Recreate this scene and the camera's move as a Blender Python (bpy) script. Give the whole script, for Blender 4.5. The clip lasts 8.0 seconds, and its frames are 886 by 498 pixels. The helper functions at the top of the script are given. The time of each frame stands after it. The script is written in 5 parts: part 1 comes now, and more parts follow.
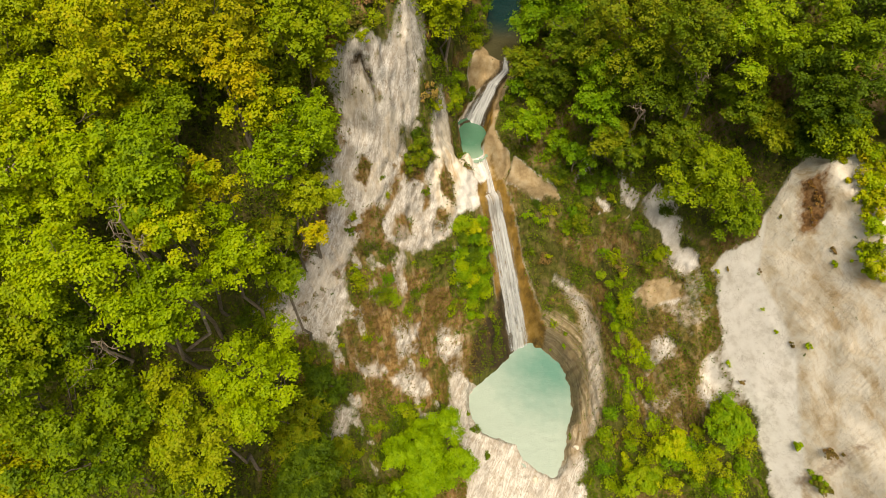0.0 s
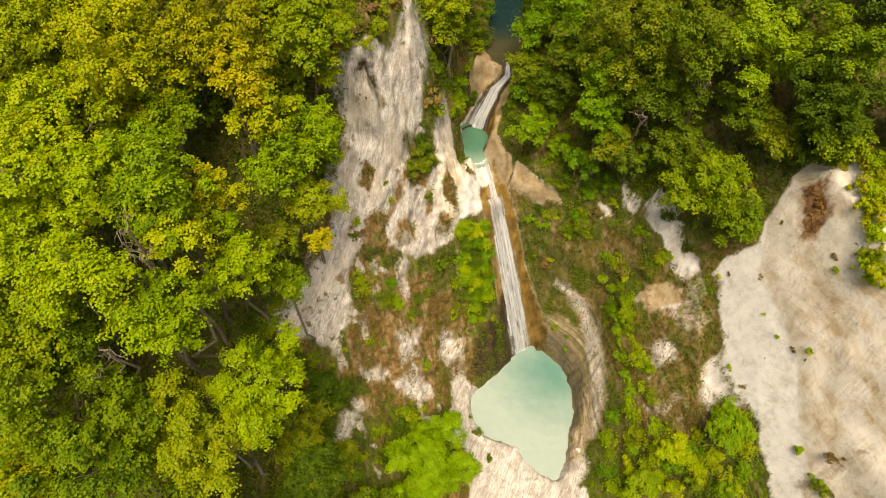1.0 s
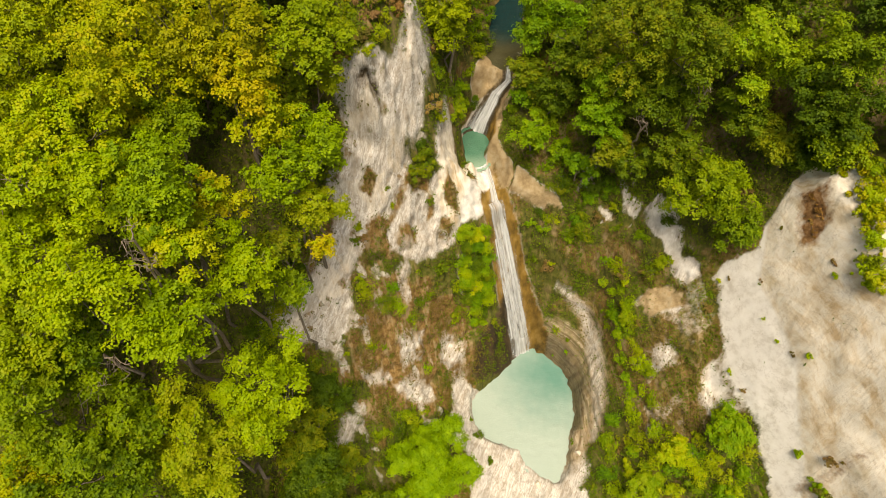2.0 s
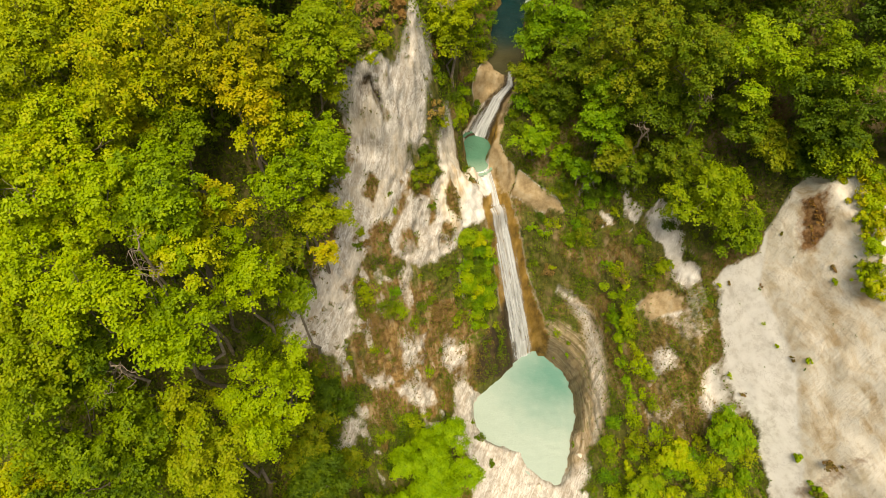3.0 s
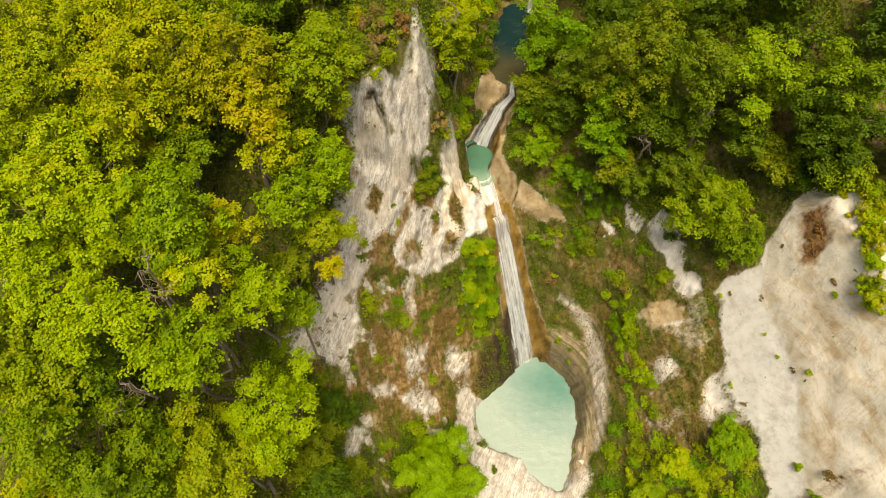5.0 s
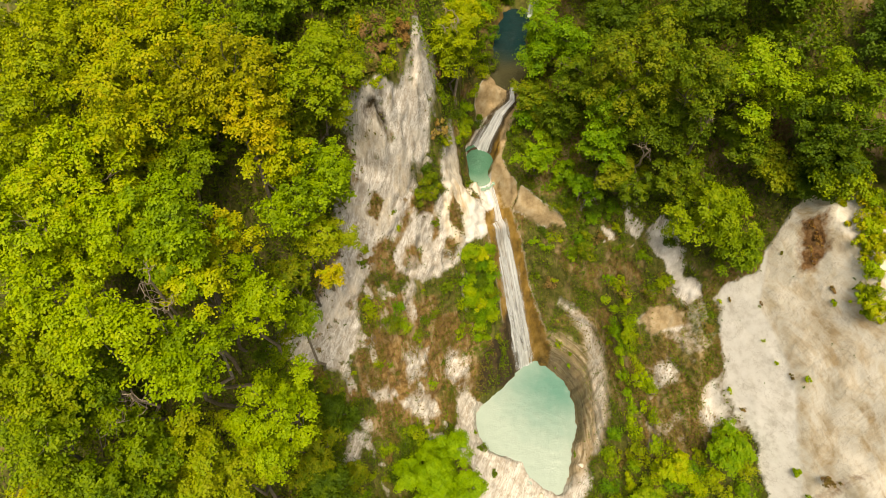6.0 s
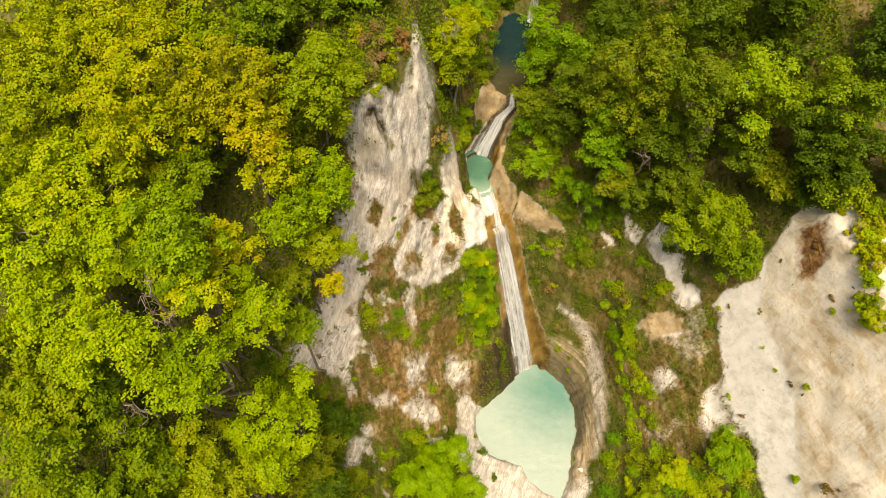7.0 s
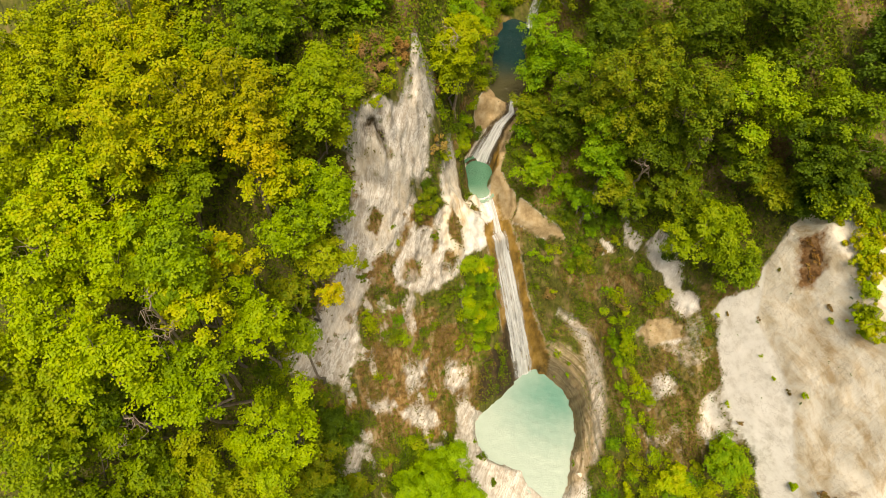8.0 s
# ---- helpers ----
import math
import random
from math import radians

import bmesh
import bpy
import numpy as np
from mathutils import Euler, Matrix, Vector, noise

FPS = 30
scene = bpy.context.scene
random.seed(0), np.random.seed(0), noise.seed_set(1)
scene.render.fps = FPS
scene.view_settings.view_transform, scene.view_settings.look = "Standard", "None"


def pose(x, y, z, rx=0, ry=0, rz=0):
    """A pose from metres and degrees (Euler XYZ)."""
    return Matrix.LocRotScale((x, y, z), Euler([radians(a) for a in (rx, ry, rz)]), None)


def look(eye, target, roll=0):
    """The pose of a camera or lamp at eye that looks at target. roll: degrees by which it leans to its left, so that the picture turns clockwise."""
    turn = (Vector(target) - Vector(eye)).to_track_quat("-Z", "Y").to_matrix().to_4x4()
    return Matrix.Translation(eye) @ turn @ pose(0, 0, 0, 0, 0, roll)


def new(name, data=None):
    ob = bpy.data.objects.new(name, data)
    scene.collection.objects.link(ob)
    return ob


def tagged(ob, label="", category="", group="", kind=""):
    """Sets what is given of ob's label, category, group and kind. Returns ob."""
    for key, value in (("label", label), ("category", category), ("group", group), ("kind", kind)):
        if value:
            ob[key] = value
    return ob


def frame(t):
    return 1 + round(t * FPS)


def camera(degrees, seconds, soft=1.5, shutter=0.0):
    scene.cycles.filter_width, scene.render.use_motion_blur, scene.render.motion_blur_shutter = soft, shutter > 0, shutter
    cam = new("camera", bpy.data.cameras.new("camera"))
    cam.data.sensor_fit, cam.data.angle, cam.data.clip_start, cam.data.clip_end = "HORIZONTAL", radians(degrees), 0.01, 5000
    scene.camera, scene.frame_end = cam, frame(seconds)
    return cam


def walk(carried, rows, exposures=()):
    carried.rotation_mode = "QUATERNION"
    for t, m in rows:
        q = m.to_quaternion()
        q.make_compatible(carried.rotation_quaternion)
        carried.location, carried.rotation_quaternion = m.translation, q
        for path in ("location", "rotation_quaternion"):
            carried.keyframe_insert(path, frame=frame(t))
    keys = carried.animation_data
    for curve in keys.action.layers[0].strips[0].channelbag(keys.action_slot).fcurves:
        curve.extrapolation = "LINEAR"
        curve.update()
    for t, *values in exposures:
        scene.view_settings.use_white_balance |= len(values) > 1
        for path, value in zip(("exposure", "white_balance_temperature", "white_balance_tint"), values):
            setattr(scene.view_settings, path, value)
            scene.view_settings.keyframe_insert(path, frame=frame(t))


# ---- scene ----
cam = camera(73.0, 8.0, soft=0.5)
PATH = [
    (0, (0.000, 0.000, 67.606), (0.000, 25.000, 24.304), 0.00),
    (0.5, (-0.152, 0.183, 67.869), (-0.113, 25.117, 24.530), 0.05),
    (1, (-0.330, 0.366, 68.143), (-0.262, 25.250, 24.775), 0.12),
    (1.5, (-0.429, 0.547, 68.380), (-0.324, 25.378, 24.982), 0.17),
    (3, (-0.752, 1.094, 69.170), (-0.583, 25.758, 25.677), 0.24),
    (3.5, (-0.858, 1.296, 69.435), (-0.680, 25.885, 25.899), 0.24),
    (4, (-0.939, 1.533, 69.694), (-0.764, 26.052, 26.118), 0.22),
    (4.5, (-1.003, 1.797, 69.949), (-0.830, 26.240, 26.332), 0.18),
    (6, (-1.076, 2.706, 70.697), (-0.890, 26.877, 26.928), 0.15),
    (6.5, (-1.071, 3.048, 70.950), (-0.885, 27.109, 27.120), 0.15),
    (7, (-1.053, 3.408, 71.212), (-0.876, 27.360, 27.323), 0.15),
    (7.5, (-1.038, 3.792, 71.475), (-0.850, 27.642, 27.531), 0.18),
    (8, (-1.037, 4.218, 71.744), (-0.825, 27.954, 27.737), 0.22),
]
walk(cam, [(t, look(eye, target, roll)) for t, eye, target, roll in PATH], [(0, 0.96, 8000, 10), (0.5, 1.10, 8500, 15), (1, 1.04, 8200, 12), (1.5, 1.01, 8100, 11), (3.5, 1.04, 8050, 8), (6, 1.06, 8150, 9), (7, 1.18, 8400, 11), (7.5, 1.2, 8400, 11), (8, 1.14, 8250, 10)])

# ---- sky, sun and exposure ----
SUN_EL, SUN_AZ = radians(75), radians(180)
world = bpy.data.worlds.new("sky")
scene.world = world
world.use_nodes = True
wt = world.node_tree
sky = wt.nodes.new("ShaderNodeTexSky")
sky.sky_type, sky.sun_disc = "NISHITA", False
sky.sun_elevation, sky.sun_rotation = SUN_EL, SUN_AZ
sky.air_density, sky.dust_density, sky.ozone_density = 1.0, 3.0, 1.0
wt.links.new(sky.outputs["Color"], wt.nodes["Background"].inputs["Color"])
wt.nodes["Background"].inputs["Strength"].default_value = 0.062
sun = new("sun", bpy.data.lights.new("sun", "SUN"))
sun.data.energy, sun.data.angle, sun.data.color = 2.4, radians(30), (1.0, 0.94, 0.84)
sun_way = Vector((math.sin(SUN_AZ) * math.cos(SUN_EL), math.cos(SUN_AZ) * math.cos(SUN_EL), math.sin(SUN_EL)))
sun.matrix_world = look(sun_way * 200, (0, 0, 0))

rng = np.random.default_rng(7)


# ---- small mathematics ----
def step(a, b, v):
    s = np.clip((v - a) / (b - a), 0, 1)
    return s * s * (3 - 2 * s)


def hashed(i, j, k, seed):
    n = (i * 73856093) ^ (j * 19349663) ^ (k * 83492791) ^ (seed * 2654435)
    n = (n ^ (n >> 13)) * 1274126177
    return ((n ^ (n >> 16)) & 0xFFFFF) / 0xFFFFF


def noise3(x, y, z, seed=0):
    """Smooth value noise, 0 to 1."""
    x, y, z = np.broadcast_arrays(np.asarray(x, float), np.asarray(y, float), np.asarray(z, float))
    i, j, k = (np.floor(v).astype(np.int64) for v in (x, y, z))
    u, v, w = x - i, y - j, z - k
    u, v, w = u * u * (3 - 2 * u), v * v * (3 - 2 * v), w * w * (3 - 2 * w)
    out = 0
    for a, p in ((0, 1 - u), (1, u)):
        for b, q in ((0, 1 - v), (1, v)):
            for c, r in ((0, 1 - w), (1, w)):
                out = out + p * q * r * hashed(i + a, j + b, k + c, seed)
    return out


def fbm(x, y, z=0.0, octaves=4, seed=0):
    total, amp, norm = 0, 1.0, 0
    for o in range(octaves):
        f = 2.03**o
        total, norm = total + amp * noise3(np.asarray(x) * f, np.asarray(y) * f, np.asarray(z) * f, seed + o), norm + amp
        amp *= 0.5
    return total / norm


def along(line, x, y):
    """Distance from a plan polyline, and how far along it (0 to 1 per leg, added up)."""
    best, where = np.full(np.shape(x), 1e9), np.zeros(np.shape(x))
    for n, (a, b) in enumerate(zip(line[:-1], line[1:])):
        d = np.subtract(b, a)
        s = np.clip(((x - a[0]) * d[0] + (y - a[1]) * d[1]) / (d @ d), 0, 1)
        far = np.hypot(x - a[0] - s * d[0], y - a[1] - s * d[1])
        near = far < best
        best, where = np.where(near, far, best), np.where(near, n + s, where)
    return best, where


def band(line, widths, x, y, soft=0.8):
    """1 within a band of changing half-width about a polyline, falling to 0."""
    far, where = along(line, x, y)
    wide = np.interp(where, range(len(widths)), widths)
    return 1 - step(wide - soft, wide + soft, far)


def rounded(corners, rounds=3):
    """A closed outline with its corners cut round."""
    p = np.array(corners, float)
    for _ in range(rounds):
        q = np.roll(p, -1, 0)
        p = np.stack([0.75 * p + 0.25 * q, 0.25 * p + 0.75 * q], 1).reshape(-1, 2)
    return p


def inside(outline, x, y):
    """Distance from a closed outline, negative inside it."""
    far, _ = along([*outline, outline[0]], x, y)
    odd = np.zeros(np.shape(x), bool)
    for (ax, ay), (bx, by) in zip(outline, np.roll(outline, -1, 0)):
        odd ^= ((ay > y) != (by > y)) & (x < (bx - ax) * (y - ay) / ((by - ay) or 1e-9) + ax)
    return np.where(odd, -far, far)


# ---- the lie of the land: cross-sections of the gorge from south to north ----
ACROSS = [-60, -40, -28, -20, -14, -10, -6, -3, 0, 3, 6, 9, 12, 15, 18, 21, 24, 26, 28, 31, 40, 60]
SECTIONS = {}
SECTIONS[-20] = [30, 26, 22, 17, 11, 6, 1, -3, -6, -8, -9, -9, -8, -6, -2, 2, 6, 9, 12, 17, 25, 30]
SECTIONS[0] = [33, 29, 25, 20, 14, 9, 5, 2, -1, -3, -4, -4, -3, -1, 3, 7, 11, 14, 17, 23, 30, 34]
SECTIONS[9] = [34, 30, 27, 22, 15, 9, 5, 2.8, 1.2, 0.4, 0, -0.2, 0.5, 2.4, 5, 8.2, 11, 12.5, 15.2, 23, 32, 36]
SECTIONS[14] = [35, 31, 29, 25, 18, 10.6, 6.6, 4.4, 2.4, 1.2, 0.8, 0, 0.2, 2.2, 5.4, 10.6, 14.6, 17.2, 24, 30, 36, 39]
SECTIONS[19] = [36, 33, 31, 27, 21, 15.2, 10, 7, 3.6, 0.6, 0, 0, 0, 1.5, 9.4, 13.2, 17.8, 22, 27, 32, 37, 40]
SECTIONS[23] = [37, 34, 32, 29, 24.5, 20, 15.4, 11.6, 6.4, 2.2, 0, 0, 0.6, 4.8, 12.6, 17, 20.6, 25, 31.5, 35, 39, 42]
SECTIONS[27] = [38, 35, 33.5, 31, 27.5, 23.6, 19.4, 16, 13, 9, 3, 2.6, 6, 10, 16.6, 20.4, 24, 28, 33, 36, 40, 43]
SECTIONS[31] = [39, 36, 35, 33, 30.5, 28.8, 26.6, 21.8, 18.4, 15.6, 11.4, 10, 14.6, 18.4, 22, 25, 28, 31, 34, 37, 41, 44]
SECTIONS[33] = [40, 37, 36, 34.5, 32.5, 31.4, 30.0, 25.2, 22.4, 18.5, 16, 14.5, 17.4, 20.2, 23.4, 26.4, 29.4, 32, 35, 37.6, 41.4, 44]
SECTIONS[34] = [40.5, 37.5, 36.5, 35.4, 34.4, 35, 36.6, 27.6, 23.4, 19.5, 17.7, 16.8, 19, 21.5, 24.4, 27.2, 30.2, 32.7, 35.5, 37.8, 41.7, 44.5]
SECTIONS[35] = [41, 38, 37, 36.4, 36, 36.4, 38.4, 30.6, 24.0, 20.6, 19.4, 19, 20.6, 22.8, 25.4, 28, 31, 33.4, 36, 38, 42, 45]
SECTIONS[36.5] = [41.8, 38.8, 38, 37.4, 37.2, 38, 39.4, 34.4, 24.4, 20.5, 20.2, 20.6, 22.5, 24.8, 27.2, 29.6, 32.2, 34.3, 36.5, 38.4, 42.4, 45.4]
SECTIONS[39] = [43, 40, 39.4, 38.8, 38.4, 39, 40.4, 38.4, 26.4, 20.4, 21.6, 23.4, 25.8, 28, 30, 32, 34, 35.6, 37.4, 39, 43, 46]
SECTIONS[44] = [46, 43, 42, 41.4, 41, 41, 41, 38.6, 31.4, 25.4, 25, 26.4, 28.4, 30.4, 32.4, 34, 36, 37.6, 39, 40.6, 44, 47]
SECTIONS[60] = [52, 49, 47, 46, 45, 44.6, 44, 41, 36, 28, 25, 26.6, 31, 34, 36, 38, 40, 41, 42, 43.4, 47, 50]
SECTIONS[80] = [60, 57, 55, 53, 51, 50, 49, 47, 44, 40, 37, 37, 40, 43, 45, 46, 47, 48, 49, 50, 54, 57]

LOWER_POOL = rounded([(9.6, 25.6), (10.9, 25.8), (12.8, 24.9), (14.1, 23.2), (14.9, 20.7), (14.7, 17.8), (13.7, 14.9), (12.8, 11.1), (11.4, 11.0), (9.4, 12.4), (8.4, 14.1), (6.9, 14.6), (4.5, 15.2), (3.1, 17.2), (2.8, 19.2), (3.4, 20.6), (5.7, 22.0), (7.1, 23.4)], 2)
UPPER_POOL = rounded([(2.6, 42.9), (4.2, 42.7), (4.4, 41.0), (4.0, 39.4), (3.5, 38.6), (2.7, 38.6), (1.9, 39.0), (1.4, 40.2), (1.7, 41.8)], 1)
TOP_POOL = rounded([(5.4, 56.1), (5.0, 53.5), (4.6, 50.2), (4.2, 48.5), (5.6, 46.9), (6.6, 46.9), (7.5, 47.6), (8.1, 50.2), (7.8, 52.6), (8.0, 54.0), (8.9, 55.0), (9.4, 56.2), (9.2, 57.4), (8.2, 57.8), (7.2, 57.6), (6.2, 56.8)], 2)
LOWER_Z, UPPER_Z, TOP_Z = 0.0, 19.7, 25.2
LIP, FOOT = np.array([4.75, 34.5, 18.75]), np.array([9.15, 25.3, -0.4])
LINK = [(6.2, 47.0, 25.15), (6.2, 45.2, 24.7), (5.0, 44.6, 23.4), (3.0, 42.9, 19.4)]


CLIFF_Y, CLIFF_X = [4, 8, 10, 12.5, 15, 17, 27, 29], [28.4, 28.0, 27.4, 26.4, 25.0, 24.0, 24.2, 26.5]
RIDGE_Y, RIDGE_X = [4, 10, 12, 16, 20, 23, 27], [30.2, 29.2, 28.6, 27.7, 26.8, 26.0, 26.2]


def land(x, y):
    """Height of the ground, broad forms only."""
    x, y = np.broadcast_arrays(np.asarray(x, float), np.asarray(y, float))
    wob = 1.4 * (fbm(x / 6, y / 6, 0.3, 3, 11) - 0.5)
    xs, ys = np.clip(x + wob, ACROSS[0], ACROSS[-1]), np.clip(y + wob, -20, 80)
    stations = sorted(SECTIONS)
    rows = np.stack([np.interp(xs, ACROSS, SECTIONS[s]) for s in stations])
    n = np.clip(np.searchsorted(stations, ys, side="right") - 1, 0, len(stations) - 2)
    st = np.array(stations, float)
    a = np.take_along_axis(rows, n[None], 0)[0]
    b = np.take_along_axis(rows, n[None] + 1, 0)[0]
    f = (ys - st[n]) / (st[n + 1] - st[n])
    h = a + (b - a) * f
    far = np.hypot(np.maximum(np.abs(x) - 60, 0), np.maximum(np.maximum(-20 - y, y - 80), 0))
    h = h + far * 0.10 * (fbm(x / 160, y / 160, 0.0, 3, 5) - 0.25)
    # the plain white slab, and the rock mass that stands proud of it
    ridge = x - np.interp(y, RIDGE_Y, RIDGE_X) + 0.25 * wob
    slab = 19 + 2.6 * (x - 26) + np.where(y > 16.2, 0.8, 1.5) * (y - 16.2)
    mass = slab - 2.6 * ridge + 0.5 * step(-0.05, 0.08, ridge) + 3.3 * ridge + 0.35 * wob * step(0.2, 2, ridge)
    cliff = np.where(ridge > -0.05, np.minimum(mass, 33.5 + 0.25 * (mass - 33.5)), slab)
    w = step(-1.3, 0.3, x - np.interp(y, CLIFF_Y, CLIFF_X)) * step(3.0, 5.0, y) * (1 - step(26.5, 28.5, y)) * (1 - step(30.5, 33, x))
    h = h + (cliff - h) * w
    # the ledge across the smooth slab by the stream
    h = h + 0.8 * step(-0.12, 0.12, y - 35.45 + 0.28 * (x - 6.2)) * step(5.9, 6.3, x) * (1 - step(10.5, 12, x)) * (1 - step(36.5, 39, y))
    # ledges worn round the plunge pool
    ring = (1 - step(5.5, 8.0, np.hypot(x - 10.5, (y - 20) * 0.8))) * step(8.5, 10.5, x) * step(13, 16, y) * step(0.8, 2.0, h)
    h = h + ring * (0.17 * np.sin(2 * np.pi * h / 1.05 + 1.2 * wob) + 0.10 * np.sin(2 * np.pi * h / 0.47 + 2.0 * wob))
    # the walls that rise straight out of the plunge pool
    edge = np.full(x.shape, -9.0)
    near = (np.abs(x - 9) < 12) & (np.abs(y - 20) < 13)
    edge[near] = inside(LOWER_POOL, x[near], y[near])
    side = (1 - step(8, 9, x)) * step(20.6, 22.4, y)
    h = np.maximum(h, side * np.clip(2.1 * edge, 0, 7))
    side = step(11, 12, x) * step(14.5, 18, y) * (1 - step(5, 8, edge))
    h = np.maximum(h, side * (np.clip(2.7 * edge, 0, 4.6) + 0.25 * np.sin(7 * edge)))
    # the chute of the main fall
    d, l = FOOT - LIP, math.hypot(*(FOOT - LIP)[:2])
    s = ((x - LIP[0]) * d[0] + (y - LIP[1]) * d[1]) / l**2
    across = ((x - LIP[0]) * d[1] - (y - LIP[1]) * d[0]) / l
    chute = LIP[2] + d[2] * np.clip(s, 0, 1) ** 1.12
    w = (1 - step(1.3, 2.5, np.abs(across + 0.1))) * step(-0.06, 0.0, s) * (1 - step(1.0, 1.08, s))
    h = h + (chute + 0.18 * across**2 * 0.4 - h) * w
    # the low sill at the upper pool's outlet
    w = 1 - step(0.9, 2.3, np.hypot(x - 2.3, (y - 37.4) * 0.8))
    h = h + (np.minimum(h, 19.9 + 0.28 * np.maximum(39 - y, 0)) - h) * w
    # the runnel from the upper pool to the lip
    run, t = along([(3.9, 38.4), (4.5, 36.6), tuple(LIP[:2])], x, y)
    h = h + ((19.55 - 0.4 * t) - h) * (1 - step(0.5, 1.6, run))
    # the upper cascade
    run, t = along([p[:2] for p in LINK], x, y)
    h = h + (np.interp(t, range(4), [p[2] for p in LINK]) - h) * (1 - step(0.7 + 0.4 * t, 1.6 + 0.45 * t, run))
    # basins
    for outline, z, rim, jag in ((UPPER_POOL, UPPER_Z, 0.6, 0.3), (TOP_POOL, TOP_Z, 0.9, 0.7), (LOWER_POOL, LOWER_Z, 0.6, 0.7)):
        edge = np.full(x.shape, 9.0)
        near = (np.abs(x - outline[:, 0].mean()) < 13) & (np.abs(y - outline[:, 1].mean()) < 14)
        edge[near] = inside(outline, x[near], y[near]) + jag * (fbm(x[near] / 0.9, y[near] / 0.9, 0.0, 3, 47) - 0.5)
        floor = z - 0.9
        h = np.where(edge < rim, floor + (np.maximum(h, z + 0.12) - floor) * step(-0.7, rim, edge), h)
    return h


# ---- what covers the ground ----
LEFT_FACE = [(-3.2, 40), (-4.1, 37), (-5.2, 33.6), (-6.8, 29.6), (-9.6, 25.4), (-12.2, 21.4), (-13.4, 18.4)]
# outlines in plan of bare rock, brown patches and smooth slabs
FACE = [(-3.0, 42.0), (-1.7, 42.0), (-1.2, 40.2), (-1.6, 38.2), (-2.2, 36.2), (-2.3, 35.4), (-1.9, 34.9), (-3.3, 33.8), (-3.7, 32.6), (-5.4, 30.0), (-6.5, 29.4), (-8.1, 26.8), (-9.0, 24.5), (-8.6, 23.1), (-8.9, 21.5), (-9.9, 19.2), (-11.9, 19.7), (-13.5, 19.1), (-15.4, 19.7), (-14.6, 21.0), (-12.5, 23.2), (-10.8, 25.4), (-9.7, 28.6), (-9.9, 30.7), (-8.6, 31.7), (-8.1, 33.2), (-8.7, 33.8), (-9.6, 34.6), (-8.4, 34.8), (-6.3, 34.6), (-4.6, 35.9), (-3.9, 36.9), (-3.4, 38.3)]
MIDROCK = [(-0.4, 38.8), (0.3, 39.7), (0.6, 37.8), (1.5, 36.1), (3.9, 36.0), (4.3, 33.9), (3.1, 32.8), (1.4, 31.6), (0.7, 30.5), (-1.0, 29.1), (-2.8, 28.1), (-5.1, 28.0), (-5.4, 29.1), (-3.5, 32.2), (-1.6, 32.9), (-0.6, 34.4), (-1.3, 34.8), (-0.9, 36.7)]
BROWN = [
    [(-0.1, 34.4), (0.9, 33.9), (1.2, 32.2), (0.2, 32.1), (-0.3, 33.2)],
    [(-1.7, 32.4), (-1.1, 33.0), (-1.1, 31.9), (-2.1, 31.1)],
    [(-4.4, 29.9), (-2.9, 30.4), (-2.9, 29.2), (-4.3, 28.6)],
    [(-0.9, 31.2), (0.4, 31.7), (0.1, 30.6), (-1.0, 30.5)],
    [(-6.3, 33.5), (-4.8, 34.0), (-5.2, 33.5), (-6.7, 33.3)],
    [(-7.1, 31.7), (-6.2, 31.4), (-6.7, 30.5), (-7.8, 30.6)],
]
PALE = [
    [(-4.6, 22.6), (-2.5, 23.9), (-2.8, 21.7), (-4.3, 20.2)],
    [(-5.4, 18.8), (-3.4, 20.3), (-1.5, 19.7), (-1.2, 18.6), (-2.2, 17.4), (-3.5, 17.7), (-4.4, 18.0)],
    [(-8.7, 19.0), (-6.5, 20.2), (-6.0, 18.7), (-8.1, 17.8)],
    [(-10.9, 10.6), (-10.6, 12.5), (-9.9, 14.9), (-8.2, 15.6), (-8.7, 13.6), (-9.5, 11.3)],
    [(-0.8, 22.4), (-0.3, 24.4), (0.5, 24.7), (2.3, 22.8), (0.3, 21.6)],
    [(13.3, 36.9), (14.5, 36.2), (15.1, 35.5), (14.1, 35.4), (13.7, 34.5), (13.0, 34.8)],
    [(19.6, 21.3), (21.0, 21.4), (21.6, 19.3), (20.1, 19.2)],
    [(23.4, 18.6), (24.5, 19.1), (25.3, 16.0), (26.3, 14.5), (23.7, 14.6), (23.1, 16.5)],
]
STREAK = [(18.4, 31.1), (19.0, 31.7), (20.1, 30.6), (20.7, 29.1), (21.7, 27.5), (22.8, 26.0), (22.9, 25.3), (22.0, 25.0), (21.4, 25.8), (20.7, 27.2), (19.2, 29.3)]
WHITE_SPOTS = [
    [(16.3, 34.0), (17.8, 32.9), (18.3, 31.5), (17.5, 31.0), (16.9, 32.5)],
    [(14.6, 33.1), (15.7, 32.9), (16.0, 31.8), (15.3, 31.9)],
    [(21.2, 24.5), (22.0, 24.7), (22.0, 23.4), (21.3, 23.8)],
]
LEDGE = [(18.4, 25.0), (19.4, 26.2), (21.3, 25.4), (22.0, 24.5), (22.0, 23.4), (20.4, 23.6), (19.5, 23.3)]
BEACH = [(0.7, 20.3), (1.6, 22.0), (3.1, 20.5), (2.5, 19.1), (3.0, 17.7), (4.5, 15.2), (6.8, 14.7), (9.3, 12.5), (10.6, 11.3), (12.4, 11.2), (14.9, 9.3), (14.8, 6.8), (1.9, 7.0), (2.5, 10.8), (1.6, 14.1), (0.2, 14.6)]
